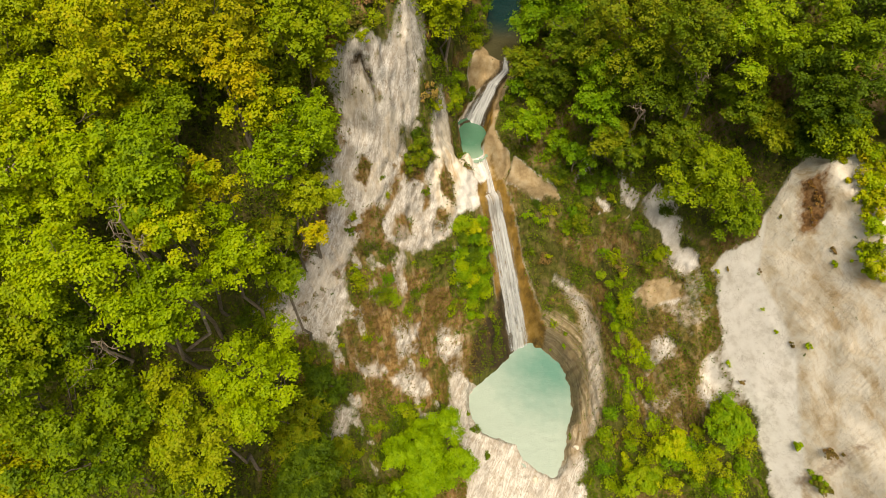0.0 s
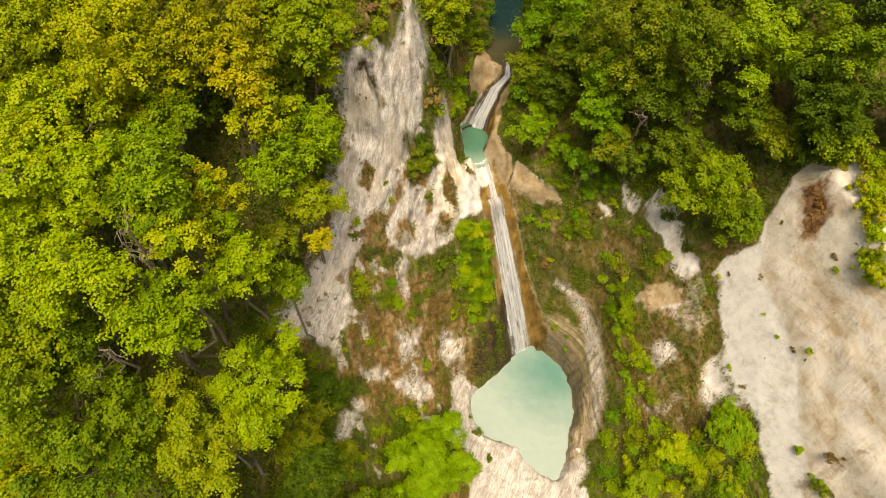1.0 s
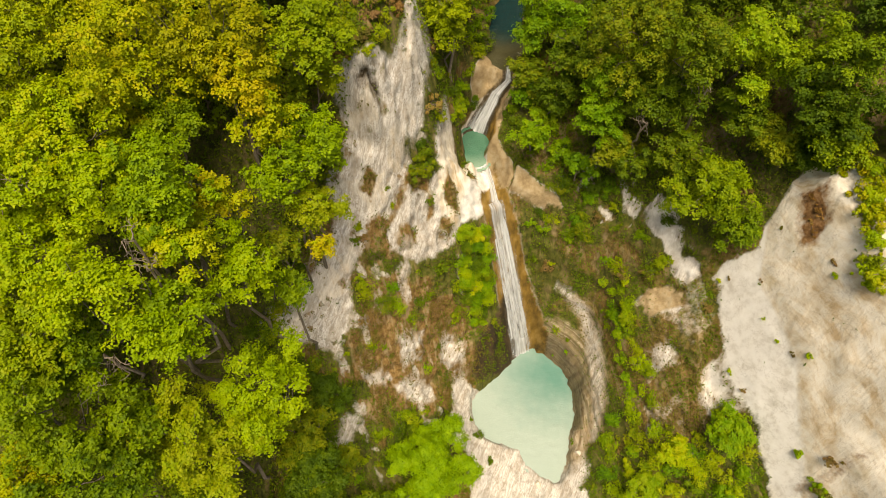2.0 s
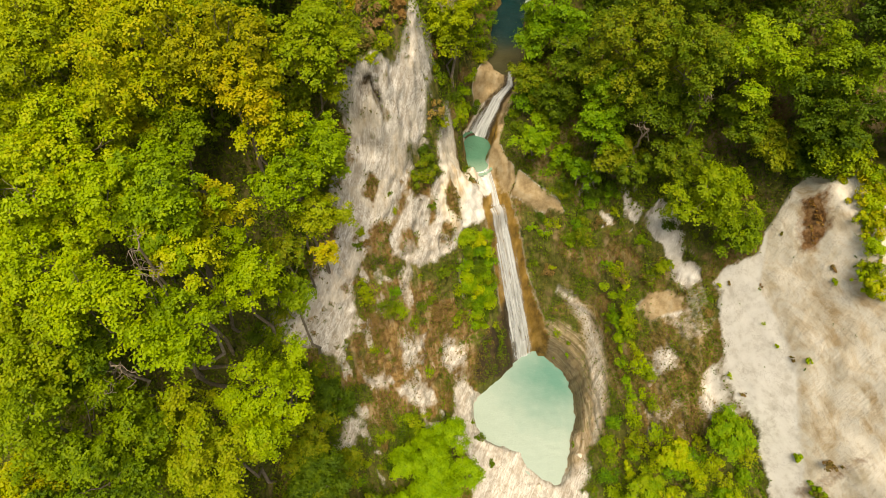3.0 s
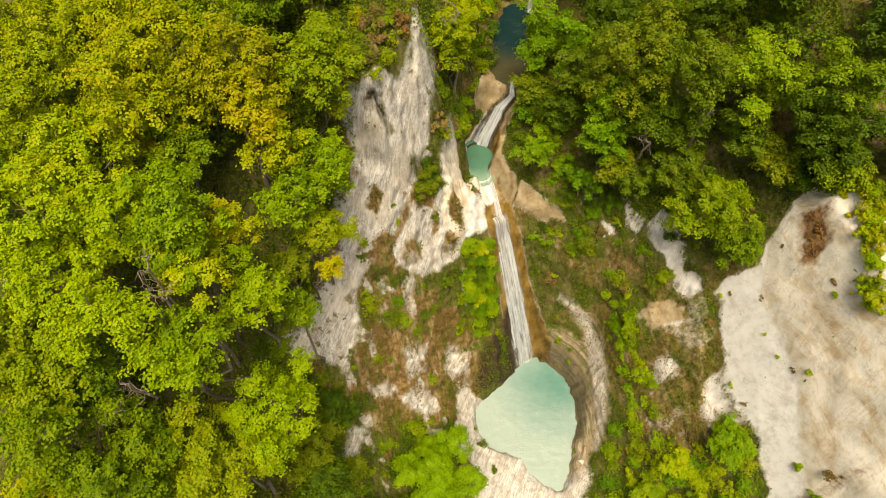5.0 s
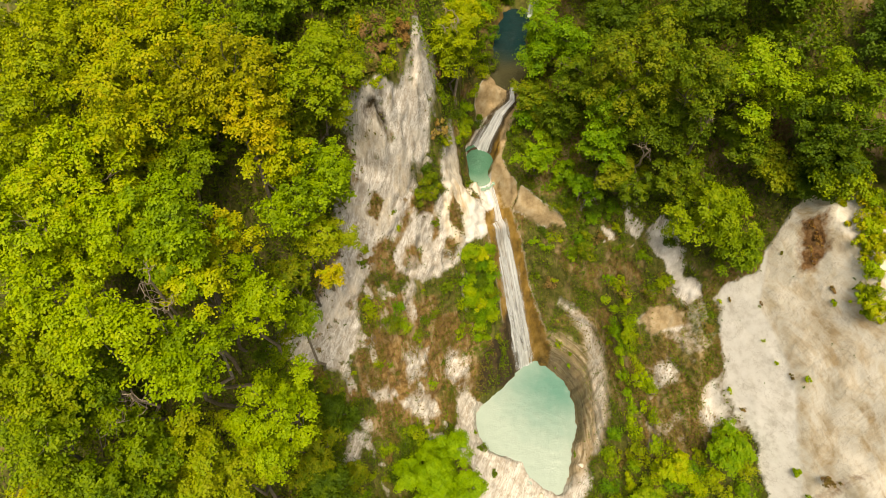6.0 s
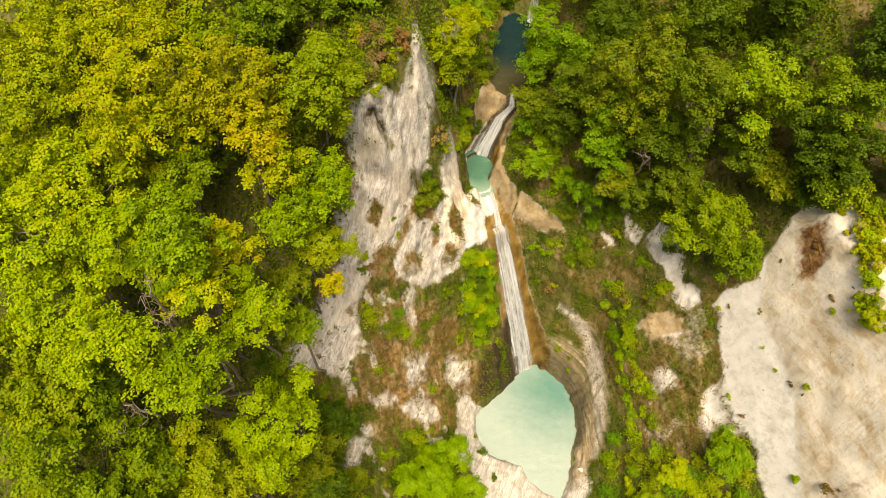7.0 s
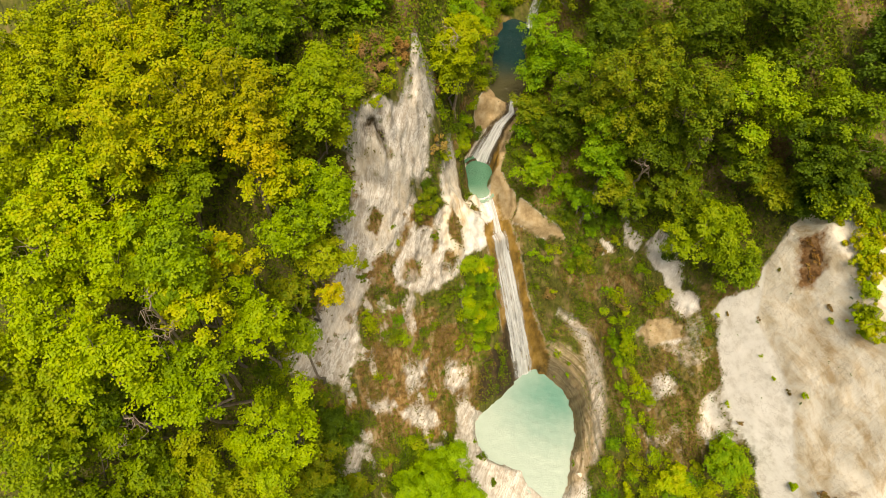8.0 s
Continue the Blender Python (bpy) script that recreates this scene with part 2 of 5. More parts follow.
CHALK = [(23.7, 25.0), (24.5, 25.9), (25.7, 25.4), (26.3, 27.1), (26.7, 28.2), (27.9, 28.7), (29.4, 28.2), (30.4, 25.2), (33.0, 17.3), (34.0, 3.0), (29.0, 3.5), (28.4, 7.1), (27.2, 11.8), (26.6, 13.8), (25.3, 15.9), (24.7, 18.4), (24.3, 22.4), (24.2, 24.1)]
RED_SOIL = [(-10.6, 17.7), (-8.2, 23.3), (-5.7, 26.5), (-2.8, 28.0), (0.3, 29.1), (2.3, 26.8), (0.3, 24.6), (-0.6, 22.0), (-4.0, 15.6), (-5.4, 10.3), (-10.0, 8.2), (-9.2, 10.3), (-7.9, 15.4)]
RUSTY = [(26.9, 27.0), (27.7, 26.6), (27.9, 24.1), (27.4, 23.2), (27.0, 23.8)]
SLAB_LOW = [(4.2, 40.5), (4.9, 40.3), (6.5, 37.7), (6.7, 36.4), (6.1, 35.7), (6.6, 33.9), (5.8, 33.8), (4.9, 35.2), (4.2, 37.6)]
SLAB_HIGH = [(6.9, 37.2), (8.2, 36.3), (11.1, 34.6), (11.8, 33.9), (7.7, 34.9), (6.2, 35.5), (6.7, 36.1)]
TOP_ROCK = [(2.4, 45.5), (4.0, 48.4), (5.7, 47.7), (5.8, 45.4), (5.0, 45.0), (2.7, 45.2)]
OUTER_LEDGE = [(11.9, 29.3), (13.3, 28.4), (15.0, 26.8), (15.8, 24.1), (16.1, 21.3), (16.2, 18.1), (15.6, 14.9)]


def patch(outline, x, y, soft=0.3):
    """1 inside a plan outline, 0 outside."""
    o = np.array(outline)
    out = np.zeros(np.shape(x))
    near = (x > o[:, 0].min() - 1) & (x < o[:, 0].max() + 1) & (y > o[:, 1].min() - 1) & (y < o[:, 1].max() + 1)
    out[near] = 1 - step(-soft, soft, inside(o, x[near], y[near]))
    return out


def cover(x, y, z):
    """Bare pale rock, dry soil and wet stain at places on the ground, each 0 to 1."""
    n1, n2, n3 = fbm(x / 2.2, y / 2.2, z / 3, 4, 21), fbm(x / 0.7, y / 0.7, z / 0.9, 3, 31), fbm(x / 5, y / 5, z / 6, 3, 41)
    jx, jy = x + 1.1 * (n1 - 0.5) + 0.7 * (n2 - 0.5), y + 1.1 * (n3 - 0.5) + 0.7 * (n2 - 0.5)
    bare = np.maximum(patch(FACE, jx, jy, 0.5) * (1 - 0.6 * step(0.66, 0.72, n2)), patch(MIDROCK, jx, jy, 0.4))
    for outline in BROWN:
        bare = bare * (1 - 0.9 * patch(outline, jx, jy, 0.3))
    for outline in PALE:
        bare = np.maximum(bare, 0.8 * patch(outline, jx, jy, 0.6))
    west = 1 - step(0.0, 2.0, np.maximum(np.abs(x + 4.0) - 5.4, np.abs(y - 20) - 9))
    runs = fbm(x / 1.0 + 0.35 * y, y / 2.2, z / 4, 5, 151)
    bare = np.maximum(bare, west * 0.62 * step(0.54, 0.64, runs * 0.6 + n1 * 0.4))
    bare = np.maximum(bare, patch(STREAK, jx, jy, 0.25))
    for outline in WHITE_SPOTS:
        bare = np.maximum(bare, patch(outline, jx, jy, 0.3))
    bare = np.maximum(bare, 0.85 * patch(LEDGE, jx, jy, 0.3))
    bare = np.maximum(bare, patch(BEACH, jx, jy, 0.4))
    bare = np.maximum(bare, 0.4 * step(0.55, 0.68, n1) * (1 - step(0.5, 3, np.maximum(np.abs(x - 22) - 2, np.abs(y - 19) - 5))))
    bare = np.maximum(bare, patch(CHALK, x + 0.5 * (jx - x), y + 0.5 * (jy - y), 0.25))
    bowl = 1 - step(1.2, 2.6, inside(LOWER_POOL, jx, jy))
    bare = np.maximum(bare, np.where((x < 9.0) & (y > 20.8), 0.15, np.where((x > 6) & (y > 16), 0.6, 0.9)) * bowl)
    bare = np.maximum(bare, 0.75 * band(OUTER_LEDGE, [0.2, 0.35, 0.55, 0.65, 0.7, 0.7, 0.6], x, y, 0.45))
    for outline in (SLAB_LOW, SLAB_HIGH, TOP_ROCK):
        bare = np.maximum(bare, patch(outline, x, y, 0.15))
    bare = np.maximum(bare, band([(4.0, 38.2), (4.7, 34.6)], [1.4, 1.3], x, y, 0.3))
    bare = np.maximum(bare, band([(6.7, 45.4), (6.0, 43.6), (5.3, 42.4), (4.6, 40.1)], [0.6, 0.7, 0.6, 0.5], x, y, 0.3))
    bare = np.maximum(bare, band([p[:2] for p in LINK], [0.7, 0.9, 1.3, 1.6], x, y, 0.3))
    chute = band([tuple(LIP[:2] + (0.15, 0.05)), tuple(FOOT[:2] + (0.35, 0.2))], [1.5, 2.3], x, y, 0.5)
    bare = np.maximum(bare, chute)
    stain = np.maximum(chute, 0.9 * band([(5.2, 44.2), (4.5, 42.6), (4.6, 40.4)], [0.3, 0.5, 0.3], x, y, 0.3))
    stain = np.maximum(stain, 0.55 * band([(4.9, 38.4), (5.2, 35.5)], [0.3, 0.5], x, y, 0.4))
    dry = step(0.42, 0.6, n3 + 0.25 * (n2 - 0.5)) * np.where(x < 4, 1.0, 0.6)
    # moss colour replaces soil under trees, painting the darkness of gaps between crowns
    forest = 1 - step(-1.5, 1.0, x - np.interp(y, [3, 9, 14, 20, 26, 32, 37, 50], [-9, -10.5, -11.5, -14, -11.5, -9, -6.5, -5]))
    dry = dry * (1 - 0.85 * forest)
    dry = np.maximum(dry, patch(RED_SOIL, jx, jy, 0.8) * step(0.36, 0.46, n3 + 0.3 * (n1 - 0.5)))
    for outline in BROWN:
        dry = np.maximum(dry, patch(outline, jx, jy, 0.4))
    return np.clip(bare, 0, 1), np.clip(dry, 0, 1), np.clip(stain, 0, 1)


# ---- node materials ----
def material(name):
    m = bpy.data.materials.new(name)
    m.use_nodes = True
    return m, m.node_tree, m.node_tree.nodes["Principled BSDF"]


def node(tree, kind, **values):
    n = tree.nodes.new("ShaderNode" + kind)
    for key, v in values.items():
        n.inputs[key.replace("_", " ")].default_value = v
    return n


def noise_node(tree, scale, detail=4.0, stretch=(1, 1, 1), rough=0.55):
    co, mp = tree.nodes.new("ShaderNodeTexCoord"), tree.nodes.new("ShaderNodeMapping")
    mp.inputs["Scale"].default_value = stretch
    tx = node(tree, "TexNoise", Scale=scale, Detail=detail, Roughness=rough)
    tree.links.new(co.outputs["Object"], mp.inputs["Vector"])
    tree.links.new(mp.outputs["Vector"], tx.inputs["Vector"])
    return tx.outputs["Fac"]


def streaks_node(tree, across, along_it, turn, rough=0.65):
    """Noise drawn out along one direction over the ground."""
    co, mp = tree.nodes.new("ShaderNodeTexCoord"), tree.nodes.new("ShaderNodeMapping")
    mp.vector_type = "TEXTURE"
    mp.inputs["Rotation"].default_value = (0, 0, radians(turn))
    mp.inputs["Scale"].default_value = (across, along_it, along_it)
    tx = node(tree, "TexNoise", Scale=1.0, Detail=7.0, Roughness=rough, Distortion=0.4)
    tree.links.new(co.outputs["Object"], mp.inputs["Vector"])
    tree.links.new(mp.outputs["Vector"], tx.inputs["Vector"])
    return tx.outputs["Fac"]


def ramp(tree, fac, stops):
    r = tree.nodes.new("ShaderNodeValToRGB")
    while len(r.color_ramp.elements) < len(stops):
        r.color_ramp.elements.new(0.5)
    for e, (at, c) in zip(r.color_ramp.elements, stops):
        e.position, e.color = at, (*c, 1)
    tree.links.new(fac, r.inputs["Fac"])
    return r.outputs["Color"]


def mix(tree, fac, a, b, how="MIX"):
    m = tree.nodes.new("ShaderNodeMix")
    m.data_type, m.blend_type = "RGBA", how
    for value, socket in ((fac, m.inputs[0]), (a, m.inputs[6]), (b, m.inputs[7])):
        if isinstance(value, bpy.types.NodeSocket):
            tree.links.new(value, socket)
        else:
            socket.default_value = value if isinstance(value, float) else (*value, 1)
    return m.outputs[2]


def math_node(tree, how, a, b):
    m = tree.nodes.new("ShaderNodeMath")
    m.operation = how
    for value, socket in ((a, m.inputs[0]), (b, m.inputs[1])):
        if isinstance(value, bpy.types.NodeSocket):
            tree.links.new(value, socket)
        else:
            socket.default_value = value
    return m.outputs[0]


def bump(tree, bsdf, fac, strength, distance):
    b = node(tree, "Bump", Strength=strength, Distance=distance)
    tree.links.new(fac, b.inputs["Height"])
    tree.links.new(b.outputs["Normal"], bsdf.inputs["Normal"])


def leaf_material(name, stops, through_light=0.22):
    """Leaves: a hue by tree and by leaf, matt, part of the light coming through."""
    m, tree, bsdf = material(name)
    geo, info = tree.nodes.new("ShaderNodeNewGeometry"), tree.nodes.new("ShaderNodeObjectInfo")
    broad, clump = noise_node(tree, 0.4, 2), noise_node(tree, 1.7, 2)
    fac = math_node(tree, "ADD", math_node(tree, "MULTIPLY", geo.outputs["Random Per Island"], 0.12), math_node(tree, "MULTIPLY", broad, 0.43))
    fac = math_node(tree, "ADD", fac, math_node(tree, "MULTIPLY", clump, 1.05))
    fac = math_node(tree, "ADD", fac, math_node(tree, "MULTIPLY", math_node(tree, "SUBTRACT", info.outputs["Random"], 0.79), 0.55))
    color = ramp(tree, fac, stops)
    tree.links.new(color, bsdf.inputs["Base Color"])
    bsdf.inputs["Roughness"].default_value = 0.55
    bsdf.inputs["Specular IOR Level"].default_value = 0.12
    tl = tree.nodes.new("ShaderNodeBsdfTranslucent")
    tree.links.new(mix(tree, 0.6, color, (0.32, 0.40, 0.01)), tl.inputs["Color"])
    ms = node(tree, "MixShader", Fac=through_light)
    tree.links.new(bsdf.outputs[0], ms.inputs[1])
    tree.links.new(tl.outputs[0], ms.inputs[2])
    tree.links.new(ms.outputs[0], tree.nodes["Material Output"].inputs["Surface"])
    return m


LEAF_YELLOW = leaf_material("leaf_yellow_green", [(0.15, (0.105, 0.150, 0.0040)), (0.4, (0.215, 0.285, 0.0050)), (0.65, (0.320, 0.365, 0.0070)), (0.95, (0.430, 0.360, 0.0100))])
LEAF_GREEN = leaf_material("leaf_green", [(0.15, (0.050, 0.105, 0.0035)), (0.42, (0.130, 0.208, 0.0044)), (0.7, (0.208, 0.288, 0.0055)), (0.95, (0.285, 0.320, 0.0090))])
LEAF_LIME = leaf_material("leaf_lime", [(0.15, (0.100, 0.182, 0.0043)), (0.45, (0.212, 0.322, 0.0054)), (0.75, (0.305, 0.402, 0.0076)), (0.97, (0.400, 0.420, 0.0108))])
# deep green trees and shrubs; also paints shade into filler trees and undergrowth
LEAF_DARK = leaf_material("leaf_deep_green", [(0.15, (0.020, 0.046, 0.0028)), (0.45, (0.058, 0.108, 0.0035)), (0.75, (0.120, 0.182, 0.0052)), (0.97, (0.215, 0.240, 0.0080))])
LEAF_FRESH = leaf_material("leaf_fresh_green", [(0.15, (0.045, 0.120, 0.0035)), (0.42, (0.105, 0.225, 0.0045)), (0.7, (0.175, 0.300, 0.0060)), (0.95, (0.260, 0.345, 0.0090))])
LEAF_AMBER = leaf_material("leaf_amber", [(0.15, (0.115, 0.135, 0.0040)), (0.4, (0.235, 0.255, 0.0050)), (0.65, (0.355, 0.335, 0.0080)), (0.95, (0.440, 0.335, 0.0120))])
LEAF_BRIGHT = leaf_material("leaf_bright_lime", [(0.15, (0.085, 0.185, 0.0043)), (0.45, (0.172, 0.305, 0.0054)), (0.75, (0.245, 0.380, 0.0076)), (0.97, (0.325, 0.410, 0.0108))])
LEAF_DRY = leaf_material("grass_dry", [(0.15, (0.06, 0.07, 0.008)), (0.4, (0.12, 0.115, 0.015)), (0.65, (0.18, 0.12, 0.035)), (0.95, (0.26, 0.15, 0.06))], 0.2)
LEAF_RUST = leaf_material("leaf_rusty", [(0.15, (0.11, 0.055, 0.012)), (0.45, (0.22, 0.11, 0.030)), (0.75, (0.30, 0.17, 0.050)), (0.95, (0.34, 0.24, 0.06))], 0.2)


def bark_material(name, dark, pale):
    m, tree, bsdf = material(name)
    fac = noise_node(tree, 9.0, 5, (1, 1, 0.25))
    tree.links.new(ramp(tree, fac, [(0.3, dark), (0.7, pale)]), bsdf.inputs["Base Color"])
    bsdf.inputs["Roughness"].default_value = 0.9
    bump(tree, bsdf, fac, 0.5, 0.03)
    return m


BARK = bark_material("bark", (0.09, 0.07, 0.045), (0.24, 0.20, 0.15))
BARK_DEAD = bark_material("bark_dead", (0.15, 0.11, 0.075), (0.34, 0.28, 0.21))


def ground_material():
    """Pale cracked limestone, brown soil with thin dry growth, moss, dark damp rock whose colour also paints hollow
    shade, and orange stain where water runs.
    """
    m, tree, bsdf = material("limestone_and_soil")

    ragged = noise_node(tree, 1.9, 9, (1, 1, 0.7), 0.7)

    def attribute(name, low=0.26, high=0.74, jag=1.1):
        """A mask with a ragged edge."""
        a = tree.nodes.new("ShaderNodeAttribute")
        a.attribute_name = name
        shifted = math_node(tree, "ADD", a.outputs["Fac"], math_node(tree, "MULTIPLY", math_node(tree, "SUBTRACT", ragged, 0.5), jag))
        return ramp(tree, shifted, [(low, (0, 0, 0)), (high, (1, 1, 1))])

    grain, broad, fine = noise_node(tree, 2.6, 9, (1, 1, 1), 0.62), noise_node(tree, 0.35, 5), noise_node(tree, 17.0, 6)
    runs = noise_node(tree, 0.9, 7, (1.3, 1.0, 0.45), 0.62)
    wrinkle = noise_node(tree, 1.1, 8, (1.8, 0.6, 0.4), 0.68)
    seams = noise_node(tree, 0.5, 7, (1.0, 0.8, 0.7), 0.66)
    folds = noise_node(tree, 2.1, 6, (1.5, 0.7, 0.5), 0.6)
    chalk = noise_node(tree, 0.9, 10, (1, 1, 1), 0.66)

    def line(fac, at, wide, strength):
        return ramp(tree, fac, [(at - wide, (0, 0, 0)), (at, (strength,) * 3), (at + wide, (0, 0, 0))])

    rock = ramp(tree, chalk, [(0.34, (0.46, 0.425, 0.37)), (0.5, (0.57, 0.54, 0.485)), (0.66, (0.65, 0.63, 0.58))])
    rock = mix(tree, ramp(tree, runs, [(0.53, (0, 0, 0)), (0.66, (0.5, 0.5, 0.5))]), rock, (0.36, 0.27, 0.17))
    rock = mix(tree, line(wrinkle, 0.47, 0.03, 0.4), rock, (0.26, 0.215, 0.165))
    rock = mix(tree, line(wrinkle, 0.57, 0.03, 0.45), rock, (0.21, 0.185, 0.155))
    rock = mix(tree, line(folds, 0.52, 0.03, 0.3), rock, (0.28, 0.23, 0.17))
    rock = mix(tree, line(seams, 0.49, 0.012, 0.7), rock, (0.17, 0.13, 0.09))
    drawn, thread = streaks_node(tree, 0.45, 3.2, -27), streaks_node(tree, 0.16, 1.5, -20)
    rock = mix(tree, ramp(tree, drawn, [(0.50, (0, 0, 0)), (0.64, (0.6, 0.6, 0.6))]), rock, (0.34, 0.29, 0.225))
    rock = mix(tree, line(drawn, 0.46, 0.03, 0.8), rock, (0.72, 0.70, 0.66))
    rock = mix(tree, ramp(tree, thread, [(0.52, (0, 0, 0)), (0.60, (0.62, 0.62, 0.62))]), rock, (0.29, 0.255, 0.21))
    rock = mix(tree, ramp(tree, broad, [(0.54, (0, 0, 0)), (0.68, (0.45, 0.45, 0.45))]), rock, (0.25, 0.235, 0.21))
    rock = mix(tree, ramp(tree, fine, [(0.66, (0, 0, 0)), (0.73, (0.5, 0.5, 0.5))]), rock, (0.16, 0.13, 0.09))
    co, wander = tree.nodes.new("ShaderNodeTexCoord"), node(tree, "TexNoise", Scale=0.9, Detail=6.0, Roughness=0.6)
    tree.links.new(co.outputs["Object"], wander.inputs["Vector"])
    cells = node(tree, "TexVoronoi", Scale=0.75)
    cells.feature = "DISTANCE_TO_EDGE"
    tree.links.new(mix(tree, 1.0, co.outputs["Object"], mix(tree, 1.0, wander.outputs["Color"], (2.6, 2.6, 2.6), "MULTIPLY"), "ADD"), cells.inputs["Vector"])
    cracks = math_node(tree, "MULTIPLY", ramp(tree, cells.outputs["Distance"], [(0.008, (1, 1, 1)), (0.05, (0, 0, 0))]), ramp(tree, grain, [(0.47, (0, 0, 0)), (0.62, (0.6, 0.6, 0.6))]))
    rock = mix(tree, cracks, rock, (0.19, 0.15, 0.105))
    rock = mix(tree, attribute("white", 0.3, 0.75, 0.6), rock, ramp(tree, chalk, [(0.34, (0.57, 0.54, 0.48)), (0.5, (0.735, 0.715, 0.665)), (0.66, (0.79, 0.775, 0.73))]))
    rock = mix(tree, line(seams, 0.55, 0.010, 0.3), rock, (0.22, 0.18, 0.13))
    rock = mix(tree, attribute("smooth", 0.35, 0.65, 0.3), rock, ramp(tree, chalk, [(0.34, (0.23, 0.16, 0.08)), (0.5, (0.34, 0.255, 0.14)), (0.66, (0.43, 0.35, 0.225))]))
    strata = noise_node(tree, 1.0, 7, (0.3, 0.3, 4.5), 0.6)
    tan = ramp(tree, strata, [(0.34, (0.19, 0.14, 0.075)), (0.46, (0.27, 0.205, 0.12)), (0.54, (0.33, 0.26, 0.165)), (0.62, (0.44, 0.37, 0.265))])
    rock = mix(tree, attribute("tan", 0.3, 0.8), rock, tan)
    wash = streaks_node(tree, 0.6, 3.4, 19)
    ochre = ramp(tree, wash, [(0.34, (0.50, 0.37, 0.22)), (0.44, (0.66, 0.57, 0.43)), (0.54, (0.76, 0.71, 0.61)), (0.70, (0.62, 0.52, 0.36))])
    ochre = mix(tree, ramp(tree, streaks_node(tree, 0.13, 0.9, 14, 0.72), [(0.55, (0, 0, 0)), (0.66, (0.45, 0.45, 0.45))]), ochre, (0.42, 0.33, 0.22))
    ochre = mix(tree, line(seams, 0.47, 0.012, 0.3), ochre, (0.25, 0.18, 0.11))
    ochre = mix(tree, ramp(tree, fine, [(0.63, (0, 0, 0)), (0.73, (0.3, 0.3, 0.3))]), ochre, (0.26, 0.20, 0.13))
    rock = mix(tree, attribute("ochre", 0.3, 0.7, 0.35), rock, ochre)
    rust = ramp(tree, grain, [(0.36, (0.10, 0.05, 0.015)), (0.52, (0.24, 0.12, 0.045)), (0.68, (0.36, 0.23, 0.11))])
    rock = mix(tree, attribute("rusty", 0.35, 0.75), rock, rust)
    soil = ramp(tree, grain, [(0.3, (0.085, 0.050, 0.013)), (0.5, (0.185, 0.108, 0.032)), (0.72, (0.30, 0.205, 0.09))])
    moss = ramp(tree, grain, [(0.3, (0.034, 0.040, 0.005)), (0.5, (0.082, 0.090, 0.011)), (0.75, (0.145, 0.125, 0.030))])
    gully = streaks_node(tree, 0.55, 3.0, 12)
    soil = mix(tree, ramp(tree, gully, [(0.50, (0, 0, 0)), (0.60, (0.75, 0.75, 0.75))]), soil, (0.30, 0.23, 0.125))
    moss = mix(tree, ramp(tree, gully, [(0.53, (0, 0, 0)), (0.63, (0.7, 0.7, 0.7))]), moss, (0.19, 0.14, 0.06))
    moss = mix(tree, ramp(tree, gully, [(0.34, (0.7, 0.7, 0.7)), (0.46, (0, 0, 0))]), moss, (0.018, 0.022, 0.004))
    earth = mix(tree, attribute("dry", 0.25, 0.75), moss, soil)
    color = mix(tree, attribute("bare"), earth, rock)
    orange = ramp(tree, runs, [(0.3, (0.075, 0.046, 0.009)), (0.5, (0.20, 0.118, 0.020)), (0.75, (0.31, 0.205, 0.07))])
    color = mix(tree, attribute("stain", 0.35, 0.65), color, orange)
    color = mix(tree, attribute("damp_shade", 0.3, 0.7), color, ramp(tree, runs, [(0.3, (0.015, 0.012, 0.005)), (0.7, (0.075, 0.05, 0.02))]))
    tree.links.new(color, bsdf.inputs["Base Color"])
    bsdf.inputs["Roughness"].default_value = 0.85
    bsdf.inputs["Specular IOR Level"].default_value = 0.3
    height = math_node(tree, "ADD", math_node(tree, "ADD", grain, math_node(tree, "MULTIPLY", wrinkle, 0.5)), math_node(tree, "ADD", math_node(tree, "ADD", chalk, thread), math_node(tree, "MULTIPLY", fine, 0.3)))
    b = node(tree, "Bump", Distance=0.12)
    tree.links.new(math_node(tree, "SUBTRACT", 0.4, math_node(tree, "MULTIPLY", attribute("white", 0.3, 0.9), 0.28)), b.inputs["Strength"])
    tree.links.new(height, b.inputs["Height"])
    tree.links.new(b.outputs["Normal"], bsdf.inputs["Normal"])
    return m


GROUND = ground_material()


def water_material(name, deep, shallow, wave=6.0, rough=0.08, relief=0.07):
    m, tree, bsdf = material(name)
    a = tree.nodes.new("ShaderNodeAttribute")
    a.attribute_name = "shallow"
    fac = math_node(tree, "ADD", a.outputs["Fac"], math_node(tree, "MULTIPLY", math_node(tree, "SUBTRACT", noise_node(tree, 0.5, 4), 0.5), 0.5))
    tree.links.new(ramp(tree, fac, [(0.05, deep), (0.8, shallow)]), bsdf.inputs["Base Color"])
    bsdf.inputs["Roughness"].default_value = rough
    bsdf.inputs["IOR"].default_value = 1.33
    bump(tree, bsdf, math_node(tree, "MULTIPLY", noise_node(tree, wave * 0.6, 6, (1, 1.6, 1), 0.75), noise_node(tree, 0.5, 3)), 1.0, relief)
    return m


WATER_MILKY = water_material("water_milky_turquoise", (0.105, 0.24, 0.195), (0.325, 0.405, 0.35))
WATER_GREEN = water_material("water_green", (0.07, 0.19, 0.12), (0.24, 0.36, 0.27), 8.0, relief=0.2)
WATER_DEEP = water_material("water_deep_teal", (0.004, 0.028, 0.030), (0.070, 0.066, 0.030), 5.0, relief=0.25)


